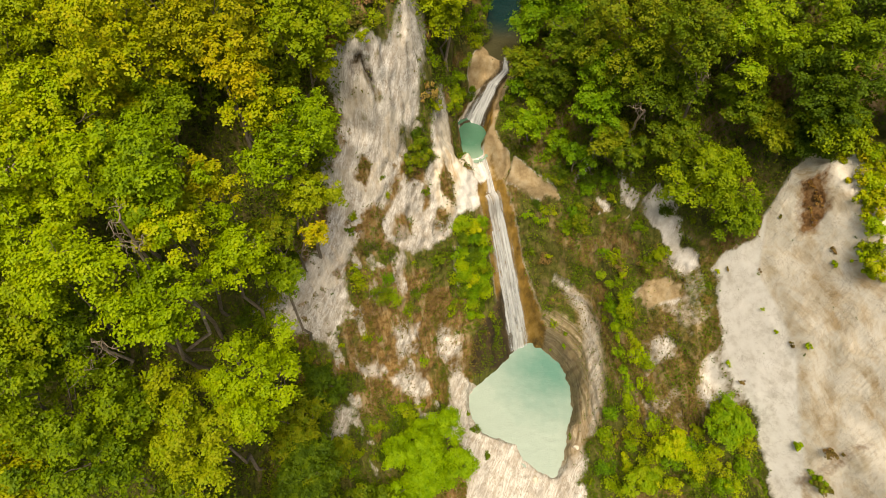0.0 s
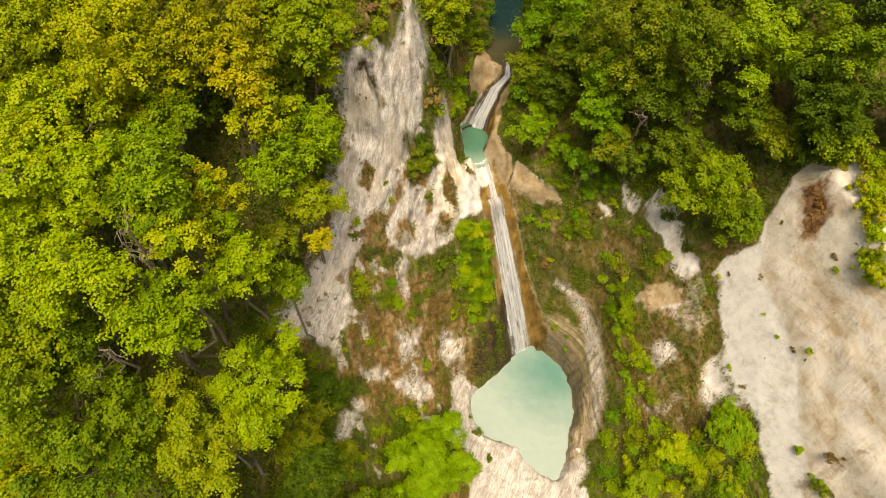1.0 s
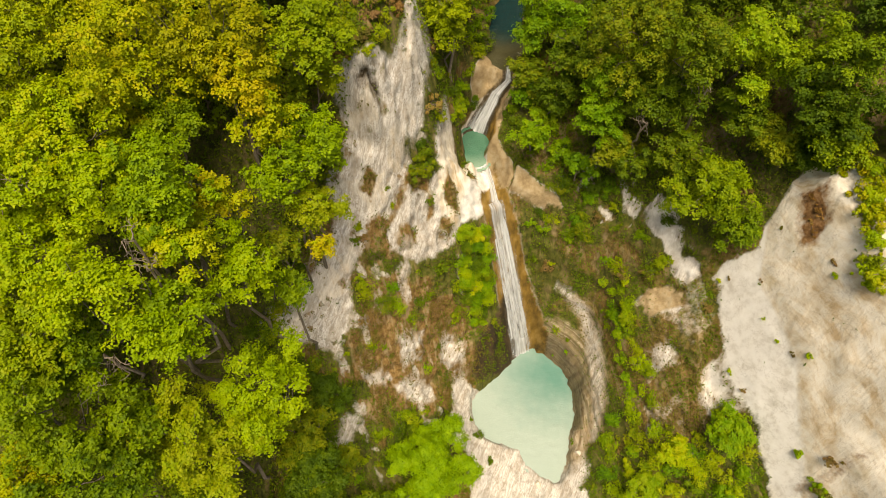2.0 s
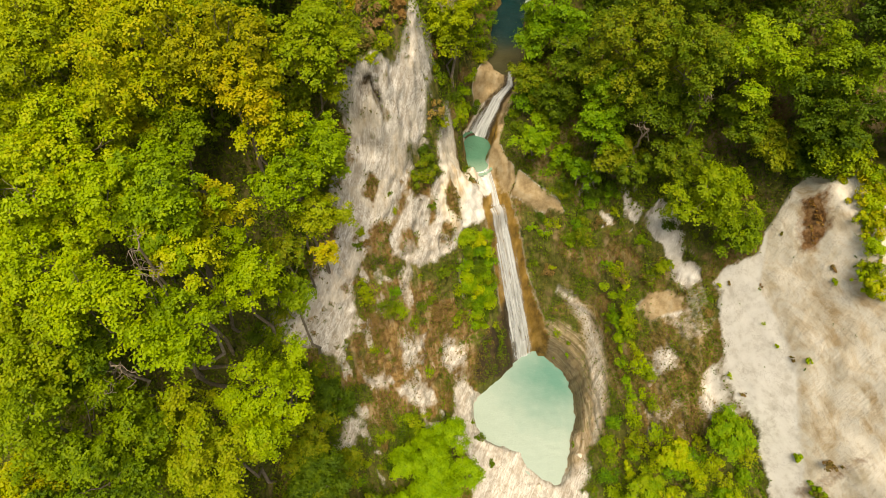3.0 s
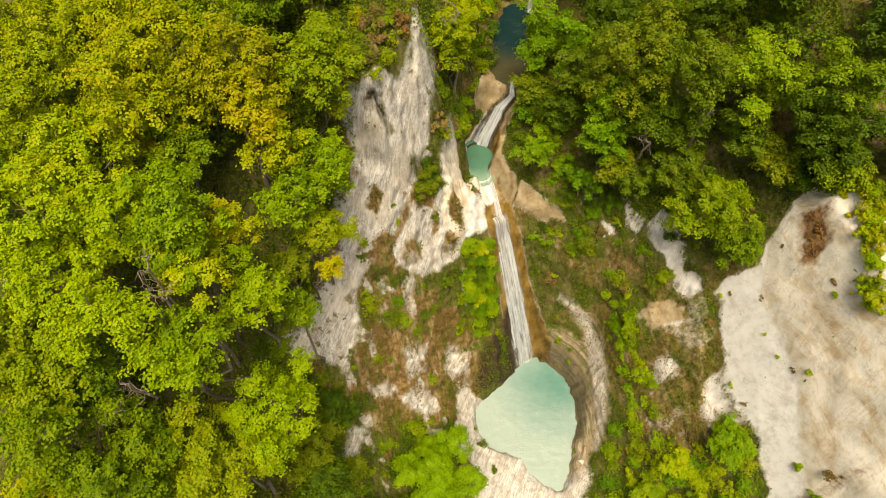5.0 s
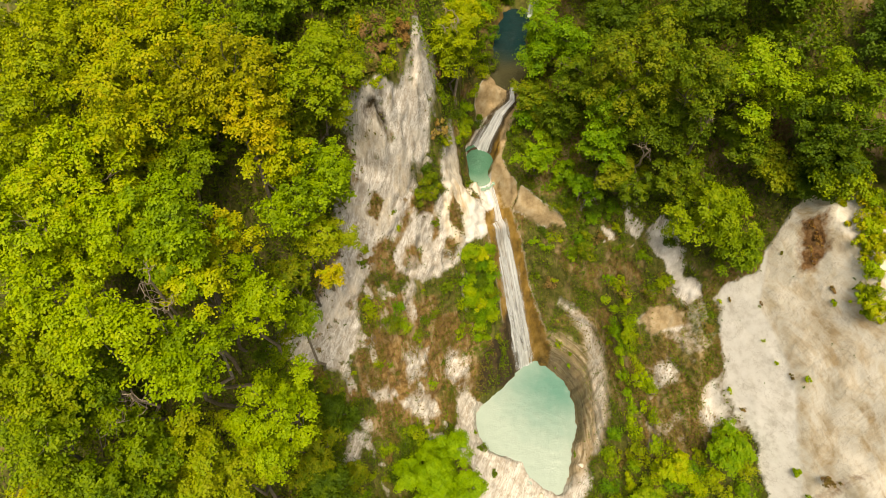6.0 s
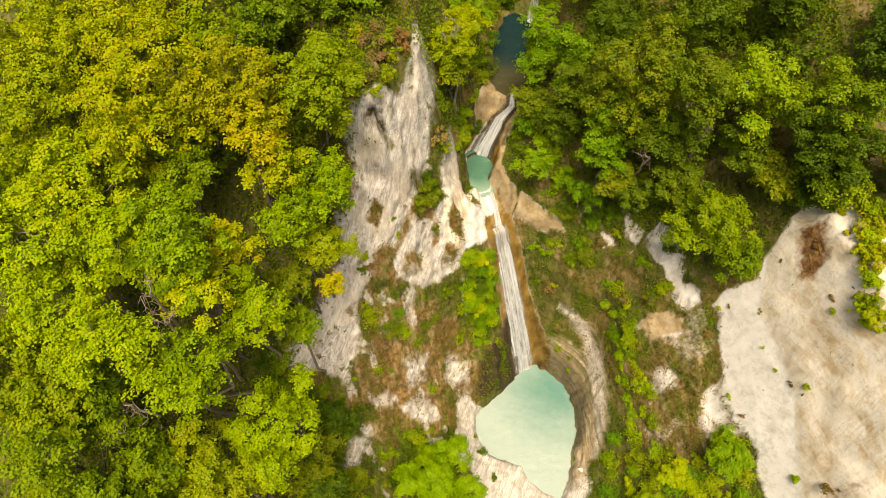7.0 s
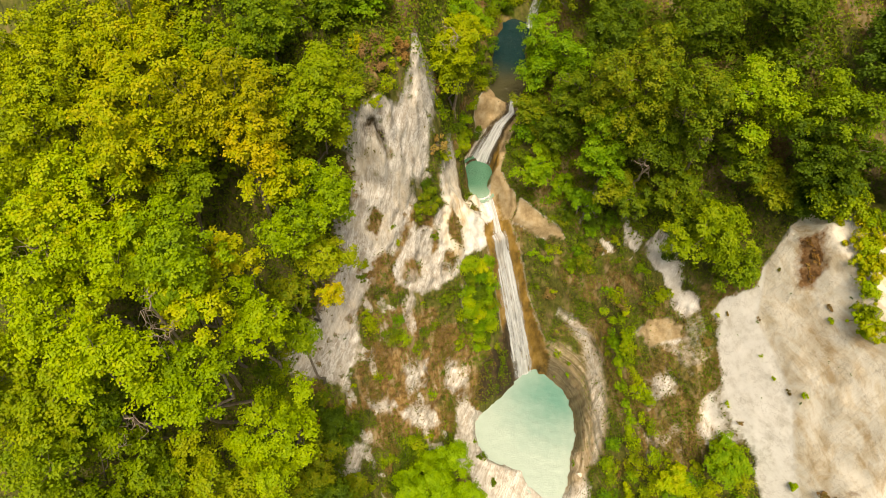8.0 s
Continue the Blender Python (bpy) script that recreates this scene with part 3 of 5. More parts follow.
def falling_material(name, cover_low, cover_high, most=0.76):
    """White threads of falling water with gaps, drawn out along the flow (u across, v down)."""
    m, tree, bsdf = material(name)
    uv, mp = tree.nodes.new("ShaderNodeTexCoord"), tree.nodes.new("ShaderNodeMapping")
    mp.inputs["Scale"].default_value = (2.8, 0.36, 1.0)
    tx = node(tree, "TexNoise", Scale=1.0, Detail=3.0, Roughness=0.5)
    tree.links.new(uv.outputs["UV"], mp.inputs["Vector"])
    tree.links.new(mp.outputs["Vector"], tx.inputs["Vector"])
    bsdf.inputs["Base Color"].default_value = (0.62, 0.65, 0.66, 1)
    bsdf.inputs["Roughness"].default_value = 0.35
    clear = tree.nodes.new("ShaderNodeBsdfTransparent")
    ms = tree.nodes.new("ShaderNodeMixShader")
    wide = node(tree, "TexNoise", Scale=1.4, Detail=3.0)
    edge = tree.nodes.new("ShaderNodeAttribute")
    edge.attribute_name = "edge"
    tree.links.new(uv.outputs["UV"], wide.inputs["Vector"])
    thick = math_node(tree, "ADD", tx.outputs["Fac"], math_node(tree, "MULTIPLY", math_node(tree, "SUBTRACT", wide.outputs["Fac"], 0.5), 0.5))
    thick = math_node(tree, "SUBTRACT", thick, math_node(tree, "MULTIPLY", math_node(tree, "POWER", edge.outputs["Fac"], 2.2), 0.42))
    tree.links.new(ramp(tree, thick, [(cover_low, (0.02, 0.02, 0.02)), (cover_high, (most, most, most))]), ms.inputs[0])
    tree.links.new(clear.outputs[0], ms.inputs[1])
    tree.links.new(bsdf.outputs[0], ms.inputs[2])
    tree.links.new(ms.outputs[0], tree.nodes["Material Output"].inputs["Surface"])
    return m


FALLING = falling_material("falling_water", 0.20, 0.62, 0.86)
RUSHING = falling_material("rushing_water", 0.14, 0.54, 0.90)
FOAM = material("foam")[0]
FOAM.node_tree.nodes["Principled BSDF"].inputs["Base Color"].default_value = (0.50, 0.56, 0.53, 1)


# ---- meshes ----
def mesh_of(name, verts, faces, mat, smooth=False, attributes=None, uv=None):
    """A mesh from arrays; faces all have the same number of corners."""
    me = bpy.data.meshes.new(name)
    verts, faces = np.asarray(verts, np.float32), np.asarray(faces, np.int32)
    me.vertices.add(len(verts))
    me.vertices.foreach_set("co", verts.ravel())
    k = faces.shape[1]
    me.loops.add(faces.size)
    me.loops.foreach_set("vertex_index", faces.ravel())
    me.polygons.add(len(faces))
    me.polygons.foreach_set("loop_start", np.arange(0, faces.size, k, dtype=np.int32))
    if smooth:
        me.polygons.foreach_set("use_smooth", np.ones(len(faces), bool))
    for key, values in (attributes or {}).items():
        me.attributes.new(key, "FLOAT", "POINT").data.foreach_set("value", np.asarray(values, np.float32))
    if uv is not None:
        me.uv_layers.new(name="UVMap").data.foreach_set("uv", np.asarray(uv, np.float32)[faces.ravel()].ravel())
    me.materials.append(mat)
    me.update(calc_edges=True)
    return me


def grid_faces(rows, cols):
    i = np.arange(rows * cols).reshape(rows, cols)
    return np.stack([i[:-1, :-1], i[:-1, 1:], i[1:, 1:], i[1:, :-1]], -1).reshape(-1, 4)


def piece(name, me, parent, label=""):
    ob = new(name, me)
    ob.parent = parent
    return tagged(ob, label)


def unit(v):
    return v / np.maximum(np.linalg.norm(v, axis=-1, keepdims=True), 1e-9)


def leaf_arrays(r, centres, normals, length, wide=0.70):
    """Folded leaves, two triangles each, lying across their normals."""
    n = len(centres)
    t = unit(np.cross(normals, r.normal(size=(n, 3))))
    s = np.cross(normals, t)
    length = np.broadcast_to(np.asarray(length, float), (n,))[:, None]
    half = length * wide / 2
    fold = normals * length * 0.12
    v = np.stack([centres - t * length / 2, centres + s * half + fold, centres + t * length / 2 - fold, centres - s * half + fold], 1)
    f = np.arange(n)[:, None, None] * 4 + np.array([[0, 1, 2], [0, 2, 3]])
    return v.reshape(-1, 3), f.reshape(-1, 3)


def tube_arrays(points, radii, sides=7):
    """A tapered round limb along points."""
    p, out = np.asarray(points, float), []
    way = unit(np.gradient(p, axis=0))
    a = unit(np.cross(way, (0.31, 0.92, 0.21)))
    b = np.cross(way, a)
    turn = np.linspace(0, 2 * np.pi, sides, endpoint=False)
    for q, u, v, rad in zip(p, a, b, radii):
        out.append(q + rad * (np.cos(turn)[:, None] * u + np.sin(turn)[:, None] * v))
    i = np.arange(len(p) * sides).reshape(len(p), sides)
    j = np.roll(i, -1, 1)
    return np.concatenate(out), np.stack([i[:-1], j[:-1], j[1:], i[1:]], -1).reshape(-1, 4)


def joined(some):
    verts, faces, at = [], [], 0
    for v, f in some:
        verts.append(v)
        faces.append(np.asarray(f) + at)
        at += len(v)
    return np.concatenate(verts), np.concatenate(faces)


def crooked(r, a, b, n=6, sway=0.08):
    """Points from a to b that wander a little."""
    a, b = np.asarray(a, float), np.asarray(b, float)
    s = np.linspace(0, 1, n)[:, None]
    off = r.normal(size=(n, 3)) * sway * np.linalg.norm(b - a)
    return a + (b - a) * s + off * np.sin(np.pi * s)


# ---- the ground: one sheet, fine in the gorge, out to the horizon ----
def spread(low, high, fine, steps, far=3000.0):
    """Grid lines: fine between low and high, then ever wider."""
    mid = list(np.arange(low, high + 1e-6, fine))
    for _ in range(steps):
        mid.insert(0, mid[0] - max(fine, 0.22 * (low - mid[0]) + fine * 1.5))
        mid.append(mid[-1] + max(fine, 0.22 * (mid[-1] - high) + fine * 1.5))
    return np.array([v for v in mid if abs(v) < far])


def surface(x, y):
    """The finished ground: heights with rock relief, pushed out along the normals. Gives places and normals."""
    h = land(x, y)
    e = 0.25
    nx, ny = (land(x - e, y) - land(x + e, y)) / (2 * e), (land(x, y - e) - land(x, y + e)) / (2 * e)
    n = unit(np.stack([nx, ny, np.ones_like(h)], -1))
    steep = np.hypot(nx, ny)
    near = (1 - step(30, 90, np.abs(x))) * (1 - step(60, 130, np.abs(y - 25)))
    slab = step(22.5, 24.5, x) * (1 - step(27, 29, y)) * (1 - 0.6 * step(-0.1, 0.8, x - np.interp(y, RIDGE_Y, RIDGE_X)))
    slab = np.maximum(slab, np.maximum(np.maximum(patch(SLAB_LOW, x, y, 0.4), patch(SLAB_HIGH, x, y, 0.4)), patch(TOP_ROCK, x, y, 0.4)))
    rough = (1 - 0.85 * slab) * 1.1 * (fbm(x / 3.2, y / 3.2, h / 3.2, 4, 61) - 0.5) + (1 - 0.85 * slab) * 0.38 * (np.abs(fbm(x / 0.9, y / 0.9, h / 1.6, 3, 71) - 0.5) * 2 - 0.3)
    crag = 0.34 * (0.5 - np.abs(fbm(x / 2.4 + 0.3 * y, y / 2.4, h / 3.0, 4, 63) - 0.5) * 4) + 0.16 * (0.5 - np.abs(fbm(x / 0.8, y / 0.8, h / 0.8, 3, 67) - 0.5) * 4)
    face = patch(FACE, x, y, 0.8)
    side, _ = along(LEFT_FACE, x, y)
    ribs = np.sin(2 * np.pi * side / 0.75 + 9 * fbm(x / 1.8, y / 1.8, h / 4, 3, 77)) + 0.6 * np.sin(2 * np.pi * side / 0.37 + 7 * fbm(x / 1.1, y / 1.1, h / 3, 2, 79))
    mass = step(-0.1, 0.5, x - np.interp(y, RIDGE_Y, RIDGE_X)) * step(22, 24, x) * (1 - step(27, 29, y))
    shelf = 7 * fbm(x / 1.9 + 0.2 * h, y / 1.9, h / 2.2, 4, 203)
    broken = (np.floor(shelf) + step(0.55, 1.0, shelf - np.floor(shelf))) / 7 - 0.5
    crag = crag * (1 - np.maximum(0.5 * face, 0.75 * mass)) + 0.42 * mass * broken + 0.3 * face * broken
    crag = crag + 0.045 * face * ribs * step(0.35, 0.6, fbm(x / 2.5, y / 2.5, h / 4, 2, 83))
    rough = 0.45 * rough * (1 - 0.6 * np.maximum(face, mass)) + 1.35 * (1 - 0.85 * slab) * crag
    pool = np.full(np.shape(x), 9.0)
    close = (np.abs(x - 9) < 14) & (np.abs(y - 19) < 15)
    pool[close] = inside(LOWER_POOL, x[close], y[close])
    bowl = (1 - step(3.5, 6.0, pool)) * step(8.5, 10.5, x) * step(0.1, 0.6, pool) * step(12, 15, y)
    ledges = 0.55 * (fbm(h * 0.85 + 0.35 * fbm(x / 2, y / 2, 0, 2, 3), 0.4, 0.7, 3, 81) - 0.5) * 2
    flute = 0.5 * (fbm((x + 0.6 * y) / 0.8, h / 7, 0.3, 3, 91) - 0.5) * step(0.9, 1.8, steep)
    chute = band([tuple(LIP[:2]), tuple(FOOT[:2])], [1.5, 1.8], x, y, 0.6)
    wet = np.minimum(pool, 9)
    for outline in (UPPER_POOL, TOP_POOL):
        around = np.full(np.shape(x), 9.0)
        close = (np.abs(x - outline[:, 0].mean()) < 8) & (np.abs(y - outline[:, 1].mean()) < 13)
        around[close] = inside(outline, x[close], y[close])
        wet = np.minimum(wet, around)
    chute = np.maximum(chute, band([p[:2] for p in LINK], [0.8, 1.0, 1.4, 1.7], x, y, 0.5))
    chute = np.maximum(chute, band([(3.9, 38.4), (4.5, 36.6), tuple(LIP[:2])], [0.8, 0.8, 0.9], x, y, 0.4))
    calm = (1 - 0.9 * chute) * step(-0.1, 0.9, wet)
    push = near * calm * ((rough * (0.55 + 0.45 * step(0.4, 1.2, steep)) + flute * (1 - 0.8 * slab)) * (1 - 0.9 * bowl) + ledges * bowl)
    crack = band([(7.1, 38.2), (6.7, 37.2), (6.25, 35.7)], [0.10, 0.14, 0.16], x, y, 0.14)
    hollow = band([(-6.8, 34.0), (-5.4, 34.1)], [0.2, 0.3], x, y, 0.3)
    push = push - 0.35 * crack - 0.5 * hollow
    return np.stack([x, y, h], -1) + n * push[..., None], n


gx, gy = spread(-15, 31.6, 0.15, 36), spread(5, 47.5, 0.15, 36)
mx, my = np.meshgrid(gx, gy)
ground_at, _ = surface(mx.ravel(), my.ravel())
bare, dry, stain = cover(ground_at[:, 0], ground_at[:, 1], ground_at[:, 2])
near_bowl = (1 - step(4, 6.5, np.hypot((mx.ravel() - 12) * 0.9, (my.ravel() - 20) * 0.6))) * step(8, 11, mx.ravel()) * step(10, 13, my.ravel())
near_slab = np.maximum(np.maximum(patch(SLAB_LOW, mx.ravel(), my.ravel(), 0.15), patch(SLAB_HIGH, mx.ravel(), my.ravel(), 0.15)), 0.8 * patch(TOP_ROCK, mx.ravel(), my.ravel(), 0.2))
near_slab = np.maximum(near_slab, np.maximum(0.75 * patch(LEDGE, mx.ravel(), my.ravel(), 0.4), band([(6.7, 45.4), (6.0, 43.6), (5.3, 42.4), (4.6, 40.1)], [0.8, 0.9, 0.8, 0.7], mx.ravel(), my.ravel(), 0.3)))
ochre = step(-0.35, 0.15, mx.ravel() - np.interp(my.ravel(), RIDGE_Y, RIDGE_X)) * step(22, 24, mx.ravel()) * (1 - step(28, 30, my.ravel()))
on_face = patch(FACE, mx.ravel(), my.ravel(), 0.4)
ochre = np.maximum(ochre, 0.45 * on_face * step(0.50, 0.62, fbm(mx.ravel() / 1.5, my.ravel() / 2.2, ground_at[:, 2] / 3, 4, 181)))
ochre = np.maximum(ochre, band([(1.4, 38.5), (0.6, 35.5), (0.2, 32.6)], [1.2, 1.5, 1.2], mx.ravel(), my.ravel(), 0.6) * 0.7)
damp_edge = np.full(mx.size, 9.0)
near_pool = (np.abs(mx.ravel() - 9) < 9) & (np.abs(my.ravel() - 19) < 11)
damp_edge[near_pool] = inside(LOWER_POOL, mx.ravel()[near_pool], my.ravel()[near_pool])
# alcove wall beside the fall: wet rock, with the recess's shade coloured in
damp_shade = band([(7.4, 28.6), (6.8, 25.8), (5.2, 24.2), (3.6, 22.6)], [1.2, 1.9, 1.8, 0.8], mx.ravel(), my.ravel(), 0.6)
damp_shade = np.maximum(damp_shade, 0.45 * (1 - step(0.3, 1.1, damp_edge)) * step(9, 11, mx.ravel()) * step(13, 17, my.ravel()))
# dark patch paints the overhang's shade into the cliff's colour
damp_shade = np.maximum(damp_shade, 0.7 * band([(-6.8, 34.0), (-5.4, 34.1)], [0.25, 0.35], mx.ravel(), my.ravel(), 0.3))
damp_shade = np.maximum(damp_shade, 0.55 * patch([(-4.4, 44.0), (-2.8, 45.6), (-2.3, 43.8), (-2.6, 42.2), (-3.7, 41.7)], mx.ravel(), my.ravel(), 0.5))
rusty = np.maximum(patch(RUSTY, mx.ravel(), my.ravel(), 0.5), 0.5 * band([(29.6, 8.0), (30.6, 9.4)], [0.7, 0.5], mx.ravel(), my.ravel(), 0.5))
stripe = band(OUTER_LEDGE, [0.1, 0.2, 0.35, 0.45, 0.45, 0.4, 0.2], mx.ravel(), my.ravel(), 0.3)
damp_shade = np.maximum(damp_shade, 0.75 * band([p[:2] for p in LINK], [0.5, 0.7, 1.1, 1.4], mx.ravel(), my.ravel(), 0.3))
tan = near_bowl * 0.85 * (1 - 0.5 * stripe)
white = step(-0.6, 0.4, mx.ravel() - np.interp(my.ravel(), CLIFF_Y, CLIFF_X)) * (1 - step(-0.4, 0.4, mx.ravel() - np.interp(my.ravel(), RIDGE_Y, RIDGE_X))) * (1 - step(27, 29, my.ravel()))
white = np.maximum(white, 0.3 * patch(BEACH, mx.ravel(), my.ravel(), 0.8) * (1 - step(11, 13.5, mx.ravel())))
white = np.maximum(white, 0.8 * band([(1.6, 34.6), (2.9, 34.3), (2.0, 32.6)], [0.8, 1.1, 0.9], mx.ravel(), my.ravel(), 0.4))
white = np.maximum(white, 0.6 * patch(STREAK, mx.ravel(), my.ravel(), 0.5))
ridge_band = np.abs(mx.ravel() - np.interp(my.ravel(), RIDGE_Y, RIDGE_X) - 0.45)
near_slab = np.maximum(near_slab, 0.6 * (1 - step(0.15, 0.5, ridge_band)) * step(8, 11, my.ravel()) * (1 - step(18, 22, my.ravel())))
white = np.maximum(white, 0.7 * band([(3.4, 38.0), (4.1, 36.0)], [0.9, 1.0], mx.ravel(), my.ravel(), 0.3))
ground = new("ground", mesh_of("ground", ground_at, grid_faces(len(gy), len(gx)), GROUND, True, {"bare": bare, "dry": dry, "stain": stain, "tan": tan, "ochre": ochre, "damp_shade": damp_shade, "white": white, "smooth": near_slab, "rusty": rusty}))
tagged(ground, "limestone gorge with pale cliffs, brown soil and mossy slopes", "ground", kind="structure")


# ---- water ----
def pool(name, outline, z, mat, label, shallow):
    x0, y0, x1, y1 = *outline.min(0), *outline.max(0)
    xs, ys = np.meshgrid(np.arange(x0 - 0.9, x1 + 0.9, 0.18), np.arange(y0 - 0.9, y1 + 0.9, 0.18))
    xs, ys = xs.ravel(), ys.ravel()
    zs = z + 0.05 * (fbm(xs * 1.3, ys * 1.8, 0, 3, 101) - 0.5)
    cols = len(np.arange(x0 - 0.9, x1 + 0.9, 0.18))
    faces = grid_faces(len(xs) // cols, cols)
    keep = inside(outline, xs, ys)[faces].min(1) < 0.75
    used, index = np.unique(faces[keep], return_inverse=True)
    me = mesh_of(name, np.stack([xs, ys, zs], -1)[used], index.reshape(-1, 4), mat, True, {"shallow": shallow(xs, ys)[used]})
    return tagged(new(name, me), label, "water", kind="structure")


pool("water_lower_pool", LOWER_POOL, LOWER_Z, WATER_MILKY, "milky turquoise plunge pool below the waterfall", lambda x, y: np.clip(1.12 - 0.115 * np.hypot(x - 12.6, y - 23.2), 0, 1) * -0.92 + 0.98)
pool("water_upper_pool", UPPER_POOL, UPPER_Z, WATER_GREEN, "small green rock pool between two falls", lambda x, y: step(40.5, 38, y) * 0.8)
pool("water_top_pool", TOP_POOL, TOP_Z, WATER_DEEP, "deep teal pool in the shade of trees", lambda x, y: step(53, 47.5, y))


def falling(name, line, widths, label, seed, rows=70, strands=5, foam=False, water=FALLING):
    """A waterfall over the ground along a plan line: a veil, strands over it, and foam at its foot."""
    r = np.random.default_rng(seed)
    thing = new(name)
    line = np.array(line, float)
    legs = np.r_[0, np.cumsum(np.hypot(*np.diff(line, axis=0).T))]
    thing.location = (*line[-1], float(land(*line[-1])))
    base = np.array(thing.location)

    def sheet(kind, centre, wide, lift, lo, hi, cols=9, label=""):
        v = np.linspace(lo, hi, rows)
        s = v * legs[-1]
        p = np.stack([np.interp(s, legs, line[:, 0]), np.interp(s, legs, line[:, 1])], -1)
        t = unit(np.gradient(p, axis=0))
        side = np.stack([t[:, 1], -t[:, 0]], -1)
        half = np.interp(v, np.linspace(0, 1, len(widths)), widths)
        wander = centre + 0.10 * (fbm(v * 6, centre * 3.0, 0.0, 2, seed) - 0.5)
        u = np.linspace(-1, 1, cols)
        at = p[:, None] + side[:, None] * (half[:, None] * (wander[:, None] + wide * u[None]))[..., None]
        z = land(at[..., 0], at[..., 1]) + lift + 0.10 * (1 - u[None] ** 2) + 0.10 * (fbm(u[None] * 4, v[:, None] * 30, centre, 2, seed + 9) - 0.5)
        down = np.r_[0, np.cumsum(np.hypot(np.hypot(*np.diff(p, axis=0).T), np.diff(z.mean(1))))]
        uv = np.stack([np.broadcast_to(u[None] * wide * half[:, None] + centre, z.shape), np.broadcast_to(down[:, None] * 0.35, z.shape)], -1)
        me = mesh_of(kind, np.concatenate([at, z[..., None]], -1).reshape(-1, 3) - base, grid_faces(rows, cols), water, True, {"edge": np.broadcast_to(np.abs(u)[None], z.shape).ravel()}, uv.reshape(-1, 2))
        piece(kind, me, thing, label)

    sheet("veil", 0.0, 1.0, 0.10, 0.0, 1.0, 15)
    split = [-0.62, -0.45, -0.25, 0.2, 0.42, 0.62]
    for n in range(strands):
        c = split[n * 6 // strands] + r.uniform(-0.06, 0.06)
        sheet("strand", c, r.uniform(0.10, 0.22), 0.15, r.uniform(0, 0.25), r.uniform(0.85, 1.0), 5, "thicker white thread of water")
    if foam:
        a, q = np.meshgrid(np.linspace(0, 2 * np.pi, 25)[:-1], np.linspace(0, 1, 7))
        rim = 0.55 + 0.9 * fbm(np.cos(a) * 1.6 + seed, np.sin(a) * 1.6, 0.2, 3, seed)
        v = np.stack([widths[-1] * 0.6 * q * rim * np.cos(a), 0.42 * q * rim * np.sin(a) - 0.1, 0.035 + 0.2 * (1 - q) * fbm(q * 5, a * 3, 0.0, 2, seed + 3)], -1).reshape(-1, 3)
        i = np.arange(7 * 24).reshape(7, 24)
        f = np.stack([i[:-1], np.roll(i, -1, 1)[:-1], np.roll(i, -1, 1)[1:], i[1:]], -1).reshape(-1, 4)
        water_z = min((LOWER_Z, UPPER_Z, TOP_Z), key=lambda z: abs(z - base[2]))
        piece("foam", mesh_of("foam", v + (0, 0, water_z - base[2]), f, FOAM, True), thing, "white foam where the fall meets the pool")
    return tagged(thing, label, "waterfall")


falling("waterfall", [tuple(LIP[:2]), tuple(LIP[:2] * 0.5 + FOOT[:2] * 0.5), tuple(FOOT[:2])], [0.85, 1.25, 1.4, 1.55], "tall white waterfall sliding down orange-stained rock", 5, 90, 6)
falling("cascade", [p[:2] for p in LINK], [0.22, 0.4, 0.85, 1.35], "small white cascade above the green pool", 6, 50, 5, False, RUSHING)
falling("stream_runnel", [(3.9, 38.4), (4.5, 36.6), tuple(LIP[:2] + 0.02)], [0.5, 0.35, 0.55], "thin clear stream over smooth tan rock", 8, 40, 1, False)
falling("far_cascade", [(10.2, 59.8), (9.6, 58.4), (9.1, 57.3)], [0.5, 0.7, 0.9], "small foaming cascade beneath dark trees", 9, 30, 3, True, RUSHING)


